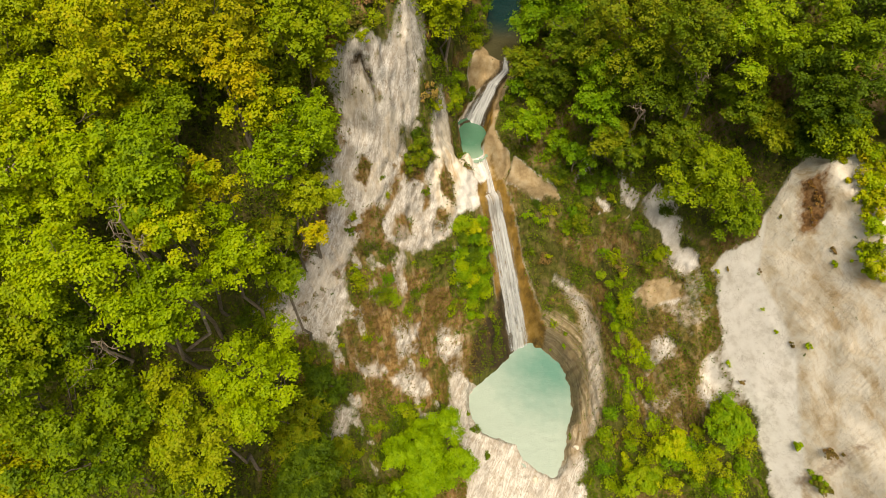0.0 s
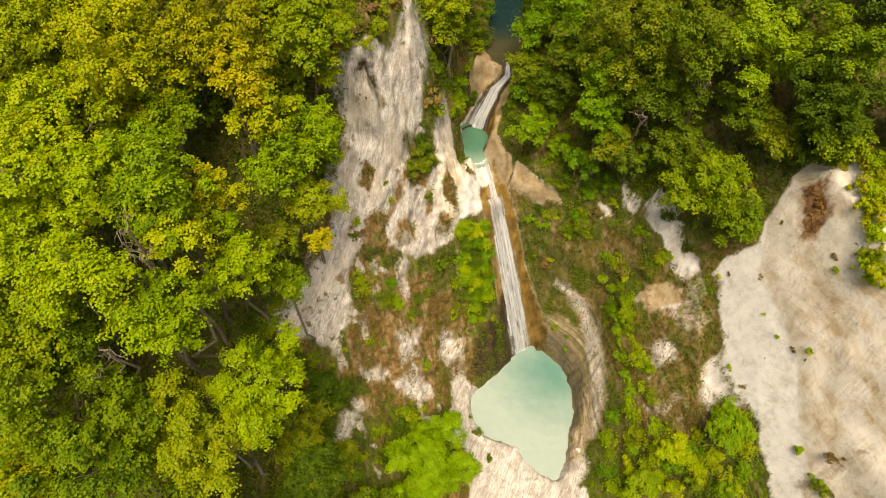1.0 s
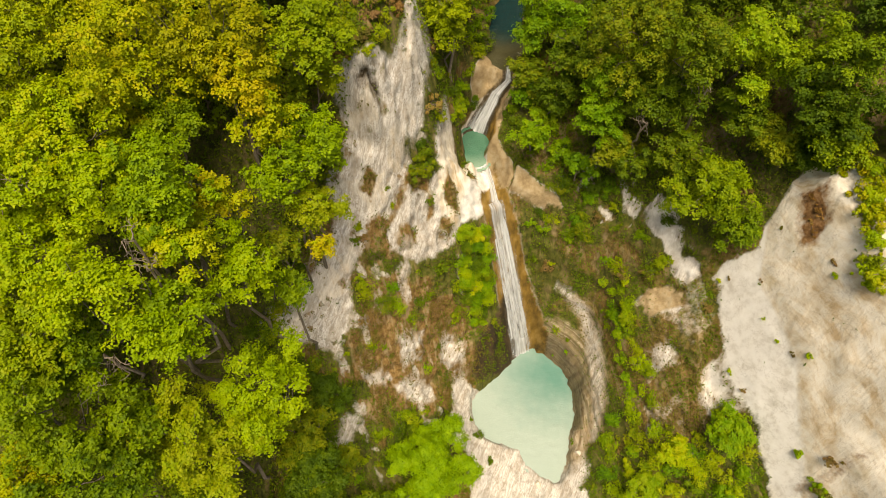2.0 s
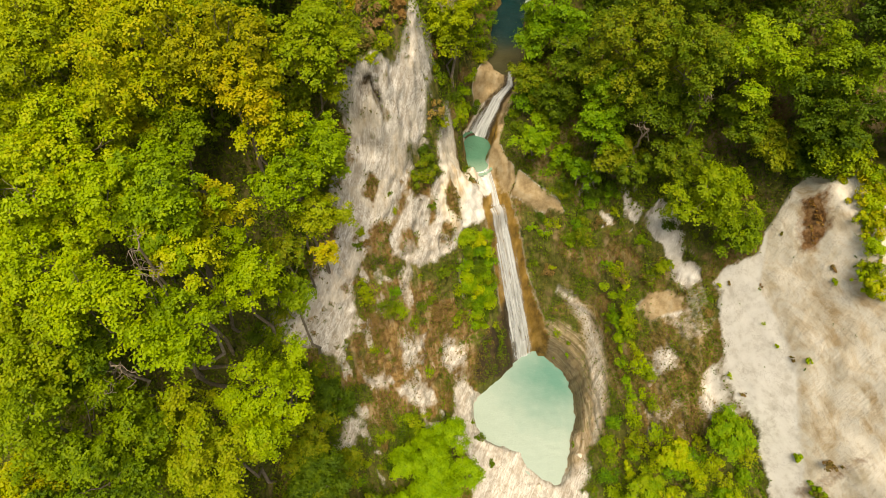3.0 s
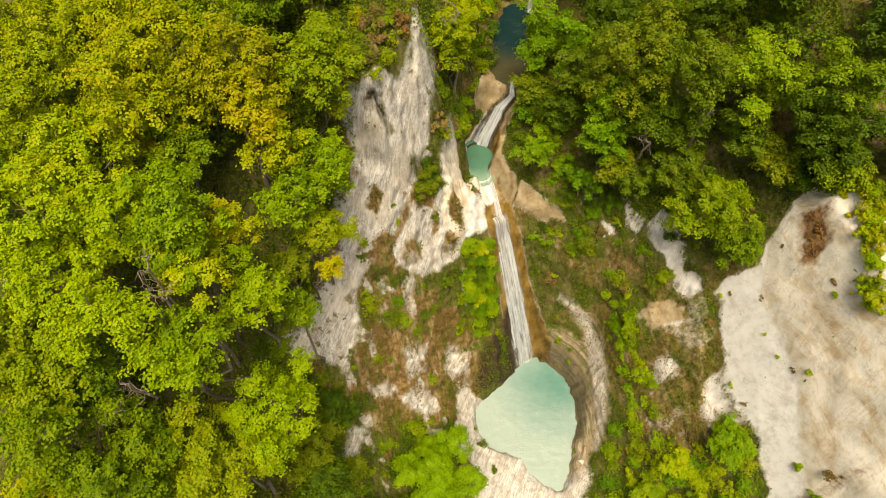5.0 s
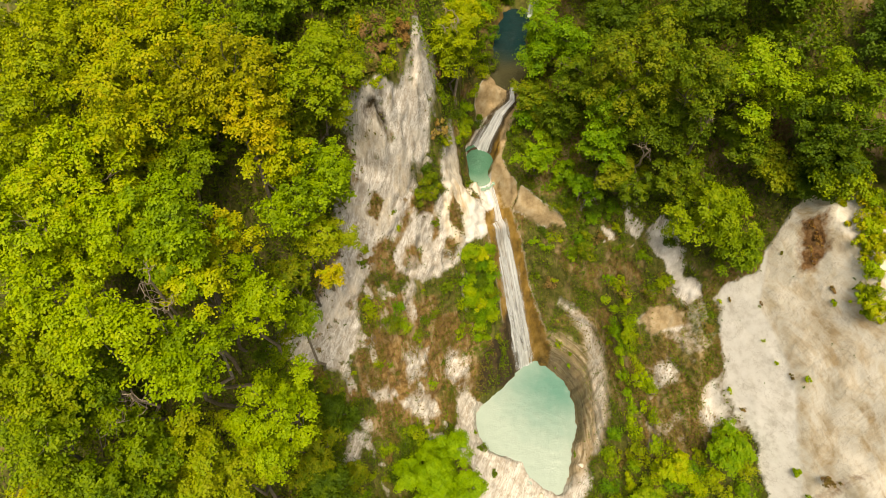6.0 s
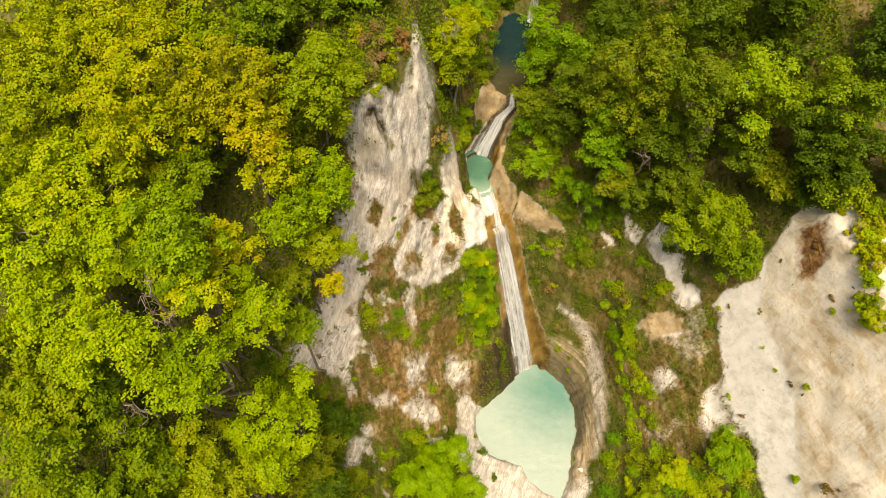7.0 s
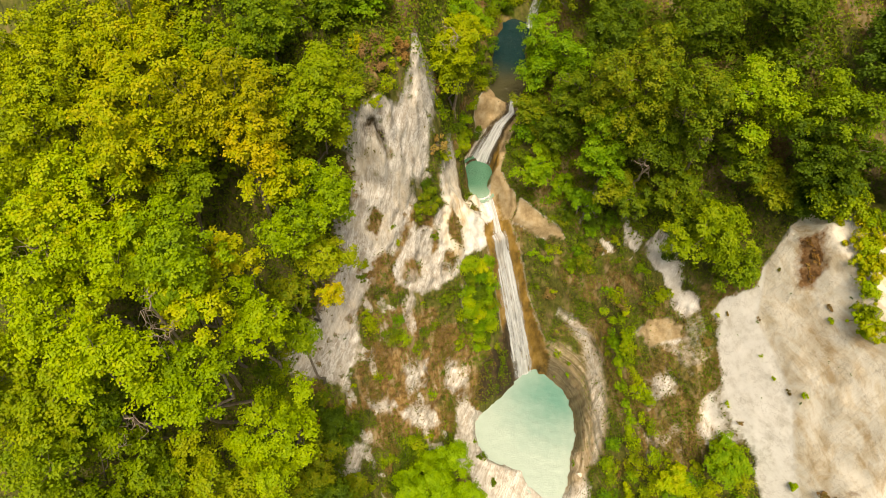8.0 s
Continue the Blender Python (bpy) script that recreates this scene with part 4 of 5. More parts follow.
# ---- trees ----
def tree(x, y, top, wide, mat, label, seed, leaf=0.20, dense=1180, sink=0.4, aside=(0.0, 0.0)):
    """A tree by its crown: trunk, limbs to each lobe of the crown, leaves in clumps on the lobes."""
    r = np.random.default_rng(seed)
    foot = float(land(x + aside[0], y + aside[1])) - sink
    tall = max(top - foot, wide * 1.1)
    lean = r.normal(0, 0.04 * tall, 2) - aside
    thing = new("tree")
    thing.location = (x - lean[0], y - lean[1], foot)
    fork = np.array([lean[0] * 0.6, lean[1] * 0.6, max(tall - wide * 1.35, tall * 0.35)])
    thick = 0.04 + 0.014 * wide + 0.003 * tall
    trunk = crooked(r, (0, 0, 0), fork, 7, 0.04)
    piece("trunk", mesh_of("trunk", *tube_arrays(trunk, np.linspace(thick * 1.25, thick * 0.75, 7)), BARK, True), thing)
    turn = r.uniform(0, 6.28)
    deep = min(tall * 0.92, wide * 2.3)
    count = int(9 + 4 * wide)
    lobes = []
    for n in range(count):
        a, h = n * 2.39996 + r.uniform(-0.5, 0.5), 1 - 1.75 * (n + 0.5) / count
        ring, out = math.sqrt(max(1 - h * h, 0.05)), r.uniform(0.5, 1.12) * (1 + 0.22 * math.sin(2 * a + turn) + 0.14 * math.sin(5 * a + 2 * turn))
        size = wide * r.uniform(0.17, 0.40)
        lobes.append((np.array([lean[0] + wide * 0.85 * ring * out * math.cos(a), lean[1] + wide * 0.85 * ring * out * math.sin(a), tall - deep / 2 + (deep / 2 - size * 0.8) * h * out]), size))
    total = sum(s**2 for _, s in lobes)
    leaves = []
    for n, (c, size) in enumerate(lobes):
        if n % 4 == 0:
            limb = crooked(r, trunk[-1 - r.integers(0, 3)], c, 6, 0.07)
            twigs = [tube_arrays(limb, np.linspace(thick * 0.45, 0.02, 6), 5)]
            for _ in range(3):
                tip = c + unit(r.normal(size=3) + (0, 0, 0.5)) * size * 1.0
                twigs.append(tube_arrays(crooked(r, limb[r.integers(3, 6)], tip, 4, 0.1), np.linspace(0.028, 0.008, 4), 3))
            piece("limb", mesh_of("limb", *joined(twigs), BARK, True), thing)
        k = int(dense * wide**2 * size**2 / total)
        clumps = unit(r.normal(size=(int(7 + 8 * size), 3)) + (0, 0, 0.55))
        pick = r.integers(0, len(clumps), k)
        reach = r.uniform(0.55, 1.3, len(clumps))[pick]
        way = clumps[pick] * (size * reach)[:, None]
        off = r.normal(size=(k, 3)) * (1, 1, 0.5) * (0.10 + 0.10 * size)
        off[:, 2] -= 0.9 * (off[:, 0] ** 2 + off[:, 1] ** 2)
        at = c + (way + off) * (1, 1, 0.9)
        facing = unit(unit(way) * 0.45 + off * (1.2, 1.2, 0) + (0, 0, 0.6) + r.normal(size=(k, 3)) * 0.30)
        leaves.append(leaf_arrays(r, at, facing, leaf * r.uniform(0.6, 1.3, k)))
    piece("crown", mesh_of("crown", *joined(leaves), mat), thing)
    return tagged(thing, label, "tree", "forest trees")


# plan, top, half-width, leaf colour
LEFT_TREES = [
    (-23.5, 23.7, 44.4, 4, "l"), (-16.9, 20.7, 43.8, 3, "l"), (-20, 20.7, 43.3, 2.9, "l"), (-26.9, 29.2, 44.8, 3.1, "y"), (-19.7, 29.7, 46.4, 4, "y"), (-15, 30.9, 46, 3.3, "o"),
    (-13.1, 28.6, 43.2, 2, "y"), (-9.3, 32.5, 44.6, 2.7, "g"), (-12.1, 27.4, 40.6, 1.9, "y"), (-9.2, 28.1, 39, 2.5, "l"), (-11.2, 24.8, 38.8, 2.1, "l"), (-14.7, 22.4, 39, 1.6, "y"),
    (-9.5, 24.4, 35.2, 2, "g"), (-9.1, 22.4, 32.1, 1, "y"), (-13.5, 19.1, 36.9, 2.4, "l"), (-16.4, 18.8, 40.3, 2.2, "l"), (-23.4, 17.6, 42.9, 3.2, "l"), (-19.8, 14.8, 42.8, 2.9, "l"),
    (-16.2, 14.1, 40.1, 2.7, "l"), (-23.2, 12.5, 39.9, 2.3, "g"), (-12.7, 12.7, 31.8, 3.1, "l"), (-16.2, 9, 33.2, 3.7, "g"), (-22.9, 9.5, 38.1, 3.5, "g"), (-19.5, 9.4, 34.9, 2.4, "g"),
    (-20.8, 6.6, 34.7, 2.8, "g"), (-10.8, 8.4, 19.9, 3.1, "d"), (-12, 12.4, 20.3, 2.9, "d"), (-22.4, 26.6, 43.3, 2.2, "g"), (-17.8, 26.6, 41.7, 2, "g"), (-11.6, 19.7, 31.4, 1.4, "g"),
    (-8.3, 32.1, 39.2, 1.1, "g"), (-12.5, 22.9, 31.9, 1.5, "d"), (-22.1, 13.2, 38.4, 2.3, "g"), (-24.6, 6.2, 34.7, 2.9, "y"), (-28, 22, 43.5, 4, "l"), (-28, 35, 45, 4.5, "y"),
    (-22.5, 37.5, 45.5, 3.8, "y"), (-28.5, 14, 42, 4, "g"), (-29.4, 28, 43, 3, "y"), (-13.5, 38, 46, 3.2, "g"), (-9.5, 40.5, 45, 2.6, "g"),
]
RIGHT_TREES = [
    (9.6, 44.9, 35.3, 3.8, "f"), (7.8, 42.1, 30.3, 2.1, "d"), (13.1, 37.5, 34.8, 2.2, "f"), (15.3, 38, 40.4, 3.9, "d"), (17.9, 34.6, 41.6, 2.6, "d"), (23, 35.4, 40.8, 2.9, "f"),
    (26.9, 32.7, 42.3, 3, "g"), (27.2, 29.5, 40.9, 3.1, "d"), (27.5, 28.2, 37.5, 2.4, "g"), (25.3, 30.7, 34.4, 2.3, "d"), (21.1, 28.1, 33.3, 3, "g"), (23.4, 26.1, 29.7, 1.8, "g"),
    (16.2, 32.9, 29, 1.7, "d"), (13.1, 35.4, 32.3, 2.2, "f"), (19.1, 32.3, 32.4, 2.3, "d"), (7.6, 36.8, 28.5, 1.7, "f"), (23, 33.3, 36.3, 2.2, "d"), (17.5, 35.3, 36.1, 2.7, "d"),
    (11.3, 40.6, 35.5, 2.5, "d"), (10.2, 39.4, 31.1, 1.9, "d"), (19.9, 30, 29.5, 1.6, "d"), (26.9, 28.4, 33.5, 1.7, "d"), (14.6, 34.2, 29.6, 1.8, "d"), (31.5, 36, 44, 4, "d"),
    (32.5, 27, 41, 3.4, "d"), (26.5, 42.5, 44, 3.4, "d"), (13.5, 52.5, 38, 4, "d"), (20, 43.5, 43, 3.6, "d"), (14.5, 46.5, 37, 3.2, "d"),
]
MID_TREES = [
    (-0.2, 41.2, 37.6, 2.2), (0.6, 45.5, 37, 2.3), (1.8, 49.5, 36, 2.4), (0.5, 54, 41, 3.2), (-6.8, 45, 44, 2.8), (12.6, 57, 39, 3.3), (1.5, 61, 40, 3.6), (8, 70, 45, 4.0),
    (-1.9, 10.9, 11.4, 4.2), (-6.5, 5.5, 12, 3.0), (-10.8, 7.2, 18, 2.6), (-10.6, 15.6, 19.5, 2.0), (-9.4, 10.8, 14, 1.9), (16.5, 4, 6.5, 2.2), (7.4, 41.6, 28, 1.3), (9.2, 39.6, 27.2, 1.4), (10.8, 36.9, 25.4, 1.3), (12.4, 35, 25.8, 1.4), (24.6, 12.6, 17.4, 2.0), (21.6, 11.8, 12.8, 1.8), (19.2, 9.6, 9, 1.8), (-6.2, 41.6, 43.5, 2.0), (7.4, 62.8, 34, 2.4), (11.2, 61.5, 35, 2.4), (4.2, 60.0, 36, 2.6), (10.4, 66, 40, 3.2),
]
LEAVES = {"y": (LEAF_YELLOW, "yellow-green"), "l": (LEAF_LIME, "lime-green"), "g": (LEAF_GREEN, "green"), "o": (LEAF_AMBER, "amber-tinted"), "d": (LEAF_DARK, "deep green"), "f": (LEAF_FRESH, "fresh green")}
for n, (*row, kind) in enumerate(LEFT_TREES):
    mat, tone = LEAVES[kind]
    tree(*row, mat, f"broadleaf tree with a lumpy {tone} crown on the slope", 200 + n, aside=(-2.6, 0.6) if row[0] > -11 else (0.0, 0.0))
for n, (*row, kind) in enumerate(RIGHT_TREES):
    mat, tone = LEAVES[kind]
    tree(*row, mat, f"broadleaf tree with a dense {tone} crown above the cliff", 300 + n, aside=(0.8, 1.6))
for n, row in enumerate(MID_TREES):
    mat, tone = (LEAF_YELLOW, "yellow-green") if n in (0, 1) else (LEAF_BRIGHT, "bright lime-green") if n == 8 else (LEAF_DARK, "deep green") if n in (5, 6, 7, 9, 10, 11, 12, 22, 23, 24, 25) else (LEAF_LIME, "lime-green") if n == 19 else (LEAF_FRESH, "fresh green")
    tree(*row, mat, f"small tree with a rounded {tone} crown beside the stream", 400 + n, dense=2600 if n == 8 else 1300)


# trees between the tall ones, under their crowns
# (they stand wherever the taller ones leave room)
named = np.array([row[:4] for row in LEFT_TREES + RIGHT_TREES + MID_TREES])
filled = [tuple(t[:2]) for t in named]
CLEARINGS = [(30.8, 43.6), (29.5, 38.8), (29.0, 35.4), (24.0, 34.8), (23.4, 36.7), (10.0, 39.4), (12.3, 38.7), (-17.3, 29.7), (-17.1, 27.9), (-16.0, 28.9), (-17.4, 18.5), (-16.5, 19.5), (-21.0, 13.8), (-20.4, 20.2), (-27.0, 32.7)]
for n in range(900):
    x, y = rng.uniform(-29.5, 33), rng.uniform(3, 47)
    west = y < 42 and x < np.interp(y, [3, 9, 14, 20, 26, 32, 37, 50], [-9, -10.5, -11.5, -14, -11.5, -9, -6.5, -5])
    east = x > np.interp(y, [29, 31, 34, 38, 44, 50], [30, 21, 15.5, 11.5, 10, 10]) and y > 29.5 or (x > 31.5 and y > 27)
    if min(math.hypot(x - a, y - b) for a, b in CLEARINGS) < 2.2:
        continue
    if not (west or east) or min(math.hypot(x - a, y - b) for a, b in filled) < (3.2 if west else 3.9):
        continue
    filled.append((x, y))
    gap = np.hypot(named[:, 0] - x, named[:, 1] - y)
    top = float((named[:, 2] / gap**2).sum() / (1 / gap**2).sum()) - (rng.uniform(2.6, 5.0) if west else rng.uniform(4.0, 7.0))
    foot = float(land(x, y))
    if top - foot < 2.5:
        top = foot + rng.uniform(3.0, 5.0)
    # darker leaves put the shade between tall crowns into the filler trees' colour
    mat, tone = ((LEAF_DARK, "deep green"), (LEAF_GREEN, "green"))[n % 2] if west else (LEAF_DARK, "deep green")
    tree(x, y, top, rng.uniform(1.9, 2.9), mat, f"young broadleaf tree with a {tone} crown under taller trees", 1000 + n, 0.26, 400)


# ---- shrubs ----
def shrub_arrays(x, y, wide, seed, leaf=0.17, dense=1000, full=1.25):
    """Root, stems and leaves of a shrub, about its root."""
    r = np.random.default_rng(seed)
    at, n = surface(np.array([x]), np.array([y]))
    at, n = at[0], n[0]
    up = unit(n + (0, 0, 0.8))
    stems, leaves = [], []
    count = int(10 + 9 * wide)
    shape = r.uniform(0.55, 1.35, 3)
    for _ in range(count):
        c = unit(r.normal(size=3) * (1, 1, 0.6) + up * 0.7) * wide * r.uniform(0.2, 1.1) * shape
        stems.append(tube_arrays(crooked(r, (0, 0, 0), c, 3, 0.1), np.linspace(0.05, 0.012, 3), 3))
        size, k = full * wide * r.uniform(0.09, 0.28), int(dense * wide**2 / count)
        way = unit(r.normal(size=(k, 3)) + up * 0.6)
        facing = unit(way * 0.75 + up * 0.45 + r.normal(size=(k, 3)) * 0.34)
        leaves.append(leaf_arrays(r, c + way * (size * (1 - 0.4 * r.random(k) ** 2))[:, None], facing, leaf * r.uniform(0.6, 1.3, k)))
    return at - n * 0.1, joined(stems), joined(leaves)


def shrub(x, y, wide, mat, label, seed, leaf=0.17, dense=1000, full=1.25):
    root, stems, leaves = shrub_arrays(x, y, wide, seed, leaf, dense, full)
    thing = new("shrub")
    thing.location = root
    piece("stem", mesh_of("stem", *stems, BARK, True), thing)
    piece("foliage", mesh_of("foliage", *leaves, mat), thing)
    return tagged(thing, label, "shrub", "slope shrubs")


PLACED_SHRUBS = [
    (13.9, 14.9, 0.35), (3.3, 15.6, 0.6), (4.7, 13.0, 0.55), (2.6, 17.4, 0.4), (28.8, 10.4, 0.6), (28.1, 21.4, 0.35), (28.2, 20.6, 0.35), (26.0, 22.9, 0.3), (26.2, 20.2, 0.25), (27.4, 16.9, 0.3), (26.8, 18.2, 0.25), (25.7, 15.7, 0.4), (25.0, 17.4, 0.4), (24.6, 24.4, 0.3), (24.2, 24.6, 0.3), (30.0, 9.3, 0.6), (29.8, 7.9, 0.9), (30.2, 7.3, 0.8), (27.8, 16.4, 0.35), (26.4, 25.6, 0.3),
    (0.8, 40.2, 1.2), (6.6, 41.8, 0.8), (7.4, 40.2, 1.1), (8.4, 38.6, 1.1), (-3.6, 14.2, 1.5), (-5.4, 12.0, 1.6), (-6.6, 14.4, 1.2), (-4.6, 16.2, 1.0),
]
for n, (x, y, wide) in enumerate(PLACED_SHRUBS):
    shrub(x, y, wide, (LEAF_LIME, LEAF_DRY)[n % 2] if x > 24 else (LEAF_GREEN, LEAF_DARK, LEAF_GREEN if wide > 0.6 else LEAF_DARK)[n % 3], "leafy green shrub rooted in the rock slope", 500 + n, full=1.5)
HANGING = [(1.7, 31.5, 1.0), (2.7, 31.8, 0.8), (3.6, 32.2, 0.9), (1.8, 30.8, 0.8), (2.7, 31.1, 0.9), (3.7, 31.4, 0.8), (1.8, 30.0, 0.8), (2.7, 30.3, 0.9), (3.7, 30.7, 0.9), (1.8, 29.2, 0.9), (2.8, 29.5, 1.0), (3.8, 29.9, 0.8), (1.8, 28.4, 1.0), (2.8, 28.7, 0.8), (3.8, 29.2, 1.0), (2.2, 27.6, 0.9), (2.9, 27.9, 0.9), (3.9, 28.4, 1.0), (2.9, 27.1, 0.9), (4.0, 27.6, 0.7), (2.9, 26.3, 0.7), (4.0, 26.5, 0.6)]
for n, (x, y, wide) in enumerate(HANGING):
    shrub(x, y, wide, (LEAF_FRESH, LEAF_LIME, LEAF_FRESH, LEAF_DARK)[n % 4], "lush green creeper hanging over the rock beside the waterfall", 560 + n, 0.16, 2200, 2.8)
FACE_BUSHES = [(-2.3, 34.1, 1.1), (-2.6, 33.5, 1.1), (-2.1, 33.5, 1.0), (-2.9, 33.0, 0.9), (-1.7, 34.1, 0.7), (-2.4, 34.4, 0.8), (-7.9, 28.5, 0.6), (-7.5, 28.1, 0.5), (-8.1, 27.8, 0.5), (-5.3, 31.2, 0.4), (-4.9, 30.5, 0.5)]
for n, (x, y, wide) in enumerate(FACE_BUSHES):
    shrub(x, y, wide, (LEAF_DARK, LEAF_DARK, LEAF_GREEN, LEAF_DRY)[n % 4], "dark olive bush in a hollow of the pale rock face", 700 + n, 0.14, 1300, 1.5)
TOP_BUSHES = [(29.4, 24.1, 1.2), (29.6, 22.8, 1.3), (28.9, 22.7, 1.0), (29.2, 21.4, 1.0), (29.1, 20.3, 1.1), (29.4, 19.3, 1.2), (29.2, 18.8, 0.9), (29.9, 24.7, 1.3), (29.1, 24.7, 0.9), (28.9, 20.1, 0.7), (28.6, 27.2, 0.9), (29.4, 26.7, 1.1), (30.2, 25.7, 1.2), (29.5, 25.6, 1.0)]
for n, (x, y, wide) in enumerate(TOP_BUSHES):
    shrub(x, y, wide, LEAF_YELLOW if n % 3 else LEAF_LIME, "yellow-green bush on top of the pale rock", 720 + n, 0.15, 1500, 1.4)
for n, (x, y, wide) in enumerate([(27.3, 26.2, 0.5), (27.5, 25.0, 0.55), (27.4, 24.1, 0.4), (27.3, 24.8, 0.4)]):
    shrub(x, y, wide, LEAF_RUST, "withered reddish-brown shrub on the pale cliff", 740 + n, 0.13, 900, 1.2)
FACE_FOOT = [(-14.2, 21.2, 1.0), (-14.8, 19.5, 1.3), (-13.6, 22.6, 1.0), (-12.6, 24.2, 0.9), (-15.4, 17.7, 1.4), (-13.2, 17.4, 1.3), (-12.0, 18.0, 1.1), (-10.8, 17.8, 0.9), (-14.3, 17.0, 1.4), (-15.8, 19.2, 1.4), (-11.5, 16.6, 1.3)]
for n, (x, y, wide) in enumerate(FACE_FOOT):
    shrub(x, y, wide, (LEAF_DARK, LEAF_GREEN, LEAF_DARK)[n % 3], "dark green thicket at the foot of the pale cliff", 910 + n, 0.17, 900, 2.0)
BRUSH = [(-8.7, 38.8, 1.1), (-7.1, 38.5, 0.9), (-6.1, 38.2, 1.1), (-5.3, 38.5, 1.0), (-4.0, 39.0, 1.1), (-7.9, 37.4, 1.0), (-7.0, 37.2, 0.7), (-5.7, 37.1, 0.9), (-4.8, 37.8, 0.9), (-3.8, 38.6, 0.8), (-8.4, 36.5, 1.0), (-6.8, 36.1, 1.0), (-6.2, 35.7, 1.1), (-5.3, 36.2, 1.0), (-8.2, 35.2, 0.9), (-7.0, 35.0, 0.8), (-5.8, 35.0, 0.6), (-1.3, 41.2, 0.8), (-1.2, 39.1, 0.8), (-1.4, 37.0, 0.9), (-1.0, 36.8, 0.8), (-1.2, 40.0, 0.7)]
for n, (x, y, wide) in enumerate(BRUSH):
    shrub(x, y, wide, (LEAF_GREEN, LEAF_YELLOW, LEAF_DRY, LEAF_GREEN, LEAF_RUST)[n % 5], ("olive-green brush on top of the pale cliff", "yellowing brush on top of the pale cliff", "dry brown brush on top of the pale cliff", "olive-green brush on top of the pale cliff", "rusty brown brush on top of the pale cliff")[n % 5], 750 + n, 0.15, 1000, 1.5)
SLOPE_GREEN = [(-7.7, 24.6, 1.1), (-6.3, 24.4, 1.2), (-5.0, 24.5, 1.1), (-7.3, 23.1, 1.0), (-3.5, 24.2, 0.9), (-2.9, 25.7, 0.9), (-5.2, 25.8, 0.9), (-1.5, 25.5, 0.9), (-3.4, 15.7, 1.0), (-4.8, 15.0, 1.1), (-1.9, 15.4, 0.9), (-6.1, 15.3, 0.8), (-2.5, 16.9, 0.6), (-0.9, 23.3, 0.5), (-2.1, 21.0, 0.7), (-5.5, 20.9, 0.6), (-7.2, 21.2, 0.7), (-10.4, 16.9, 1.2), (-10.9, 15.0, 1.3), (-11.5, 16.6, 1.3), (-10.5, 9.6, 1.2), (-11.8, 13.0, 1.3), (-8.6, 9.9, 0.7), (-0.4, 15.6, 0.6), (0.6, 18.7, 0.4)]
for n, (x, y, wide) in enumerate(SLOPE_GREEN):
    shrub(x, y, wide, (LEAF_GREEN, LEAF_DARK, LEAF_FRESH, LEAF_DRY)[n % 4], "low olive-green shrub spread over rusty soil", 790 + n, 0.14, 800, 2.2)
POOL_WALL = [(3.1, 51.2, 1.0), (3.6, 49.3, 1.0), (2.7, 47.5, 1.0), (4.2, 53.3, 0.9), (3.5, 54.3, 1.0), (2.1, 45.4, 0.9), (1.2, 44.6, 1.1), (2.5, 45.0, 0.9), (1.6, 44.7, 1.0), (4.1, 55.5, 1.0), (3.1, 45.3, 0.6), (1.4, 46.6, 1.1), (2.4, 49.4, 1.1), (0.5, 41.0, 0.7), (0.6, 42.4, 0.9), (1.0, 43.8, 0.9), (5.9, 41.6, 0.5), (4.4, 57.6, 1.2), (5.2, 59.2, 1.3), (6.6, 59.6, 1.2), (8.0, 60.2, 1.3), (4.0, 56.0, 1.0), (10.6, 58.0, 1.2), (10.4, 56.2, 1.2), (9.6, 54.0, 1.0), (8.8, 52.2, 1.0), (8.9, 50.4, 1.0), (6.8, 61.2, 1.4), (11.2, 60.4, 1.4), (9.4, 61.6, 1.4)]
for n, (x, y, wide) in enumerate(POOL_WALL):
    shrub(x, y, wide, (LEAF_FRESH, LEAF_DARK, LEAF_GREEN)[n % 3], "green bush on the wall above the shaded pool", 820 + n, 0.16, 1000, 2.0)
RIGHT_SLOPE = [(14.8, 34.6, 1.3), (14.1, 34.0, 1.1), (13.6, 32.3, 1.2), (12.9, 32.2, 1.0), (14.2, 31.3, 0.9), (15.8, 34.1, 1.0), (19.7, 27.1, 1.0), (20.0, 27.6, 0.8), (20.3, 29.9, 0.9), (18.5, 29.7, 0.8), (9.6, 34.3, 0.9), (10.7, 33.7, 0.8), (11.5, 35.7, 1.2), (9.8, 36.7, 1.0), (10.8, 35.2, 0.9), (12.5, 26.3, 0.5), (13.8, 25.2, 0.4)]
for n, (x, y, wide) in enumerate(RIGHT_SLOPE):
    shrub(x, y, wide, (LEAF_DARK, LEAF_FRESH, LEAF_DARK, LEAF_GREEN)[n % 4], "dark green bush clinging to the brown slope", 840 + n, 0.15, 1000, 2.0)
RUNNING = [(16.3, 29.3, 0.8), (17.0, 28.5, 1.0), (16.2, 28.3, 0.7), (17.6, 27.4, 0.7), (17.0, 27.1, 0.8), (17.6, 26.9, 0.7), (17.0, 25.6, 1.0), (18.0, 25.0, 0.9), (17.4, 24.4, 1.0), (18.2, 23.8, 1.0), (17.5, 23.1, 0.9), (18.2, 23.1, 0.7), (17.5, 22.3, 0.6), (18.7, 21.5, 1.0), (17.8, 20.8, 0.8), (19.2, 20.0, 1.1), (18.0, 19.3, 0.8), (19.5, 19.2, 1.0), (18.3, 18.0, 0.9), (19.3, 17.8, 0.6), (18.2, 17.0, 0.8), (19.8, 16.9, 0.9)]
for n, (x, y, wide) in enumerate(RUNNING):
    shrub(x, y, wide, (LEAF_FRESH, LEAF_GREEN, LEAF_FRESH, LEAF_LIME)[n % 4], "fresh green creeper running down the brown slope", 620 + n, 0.15, 1000, 2.2)
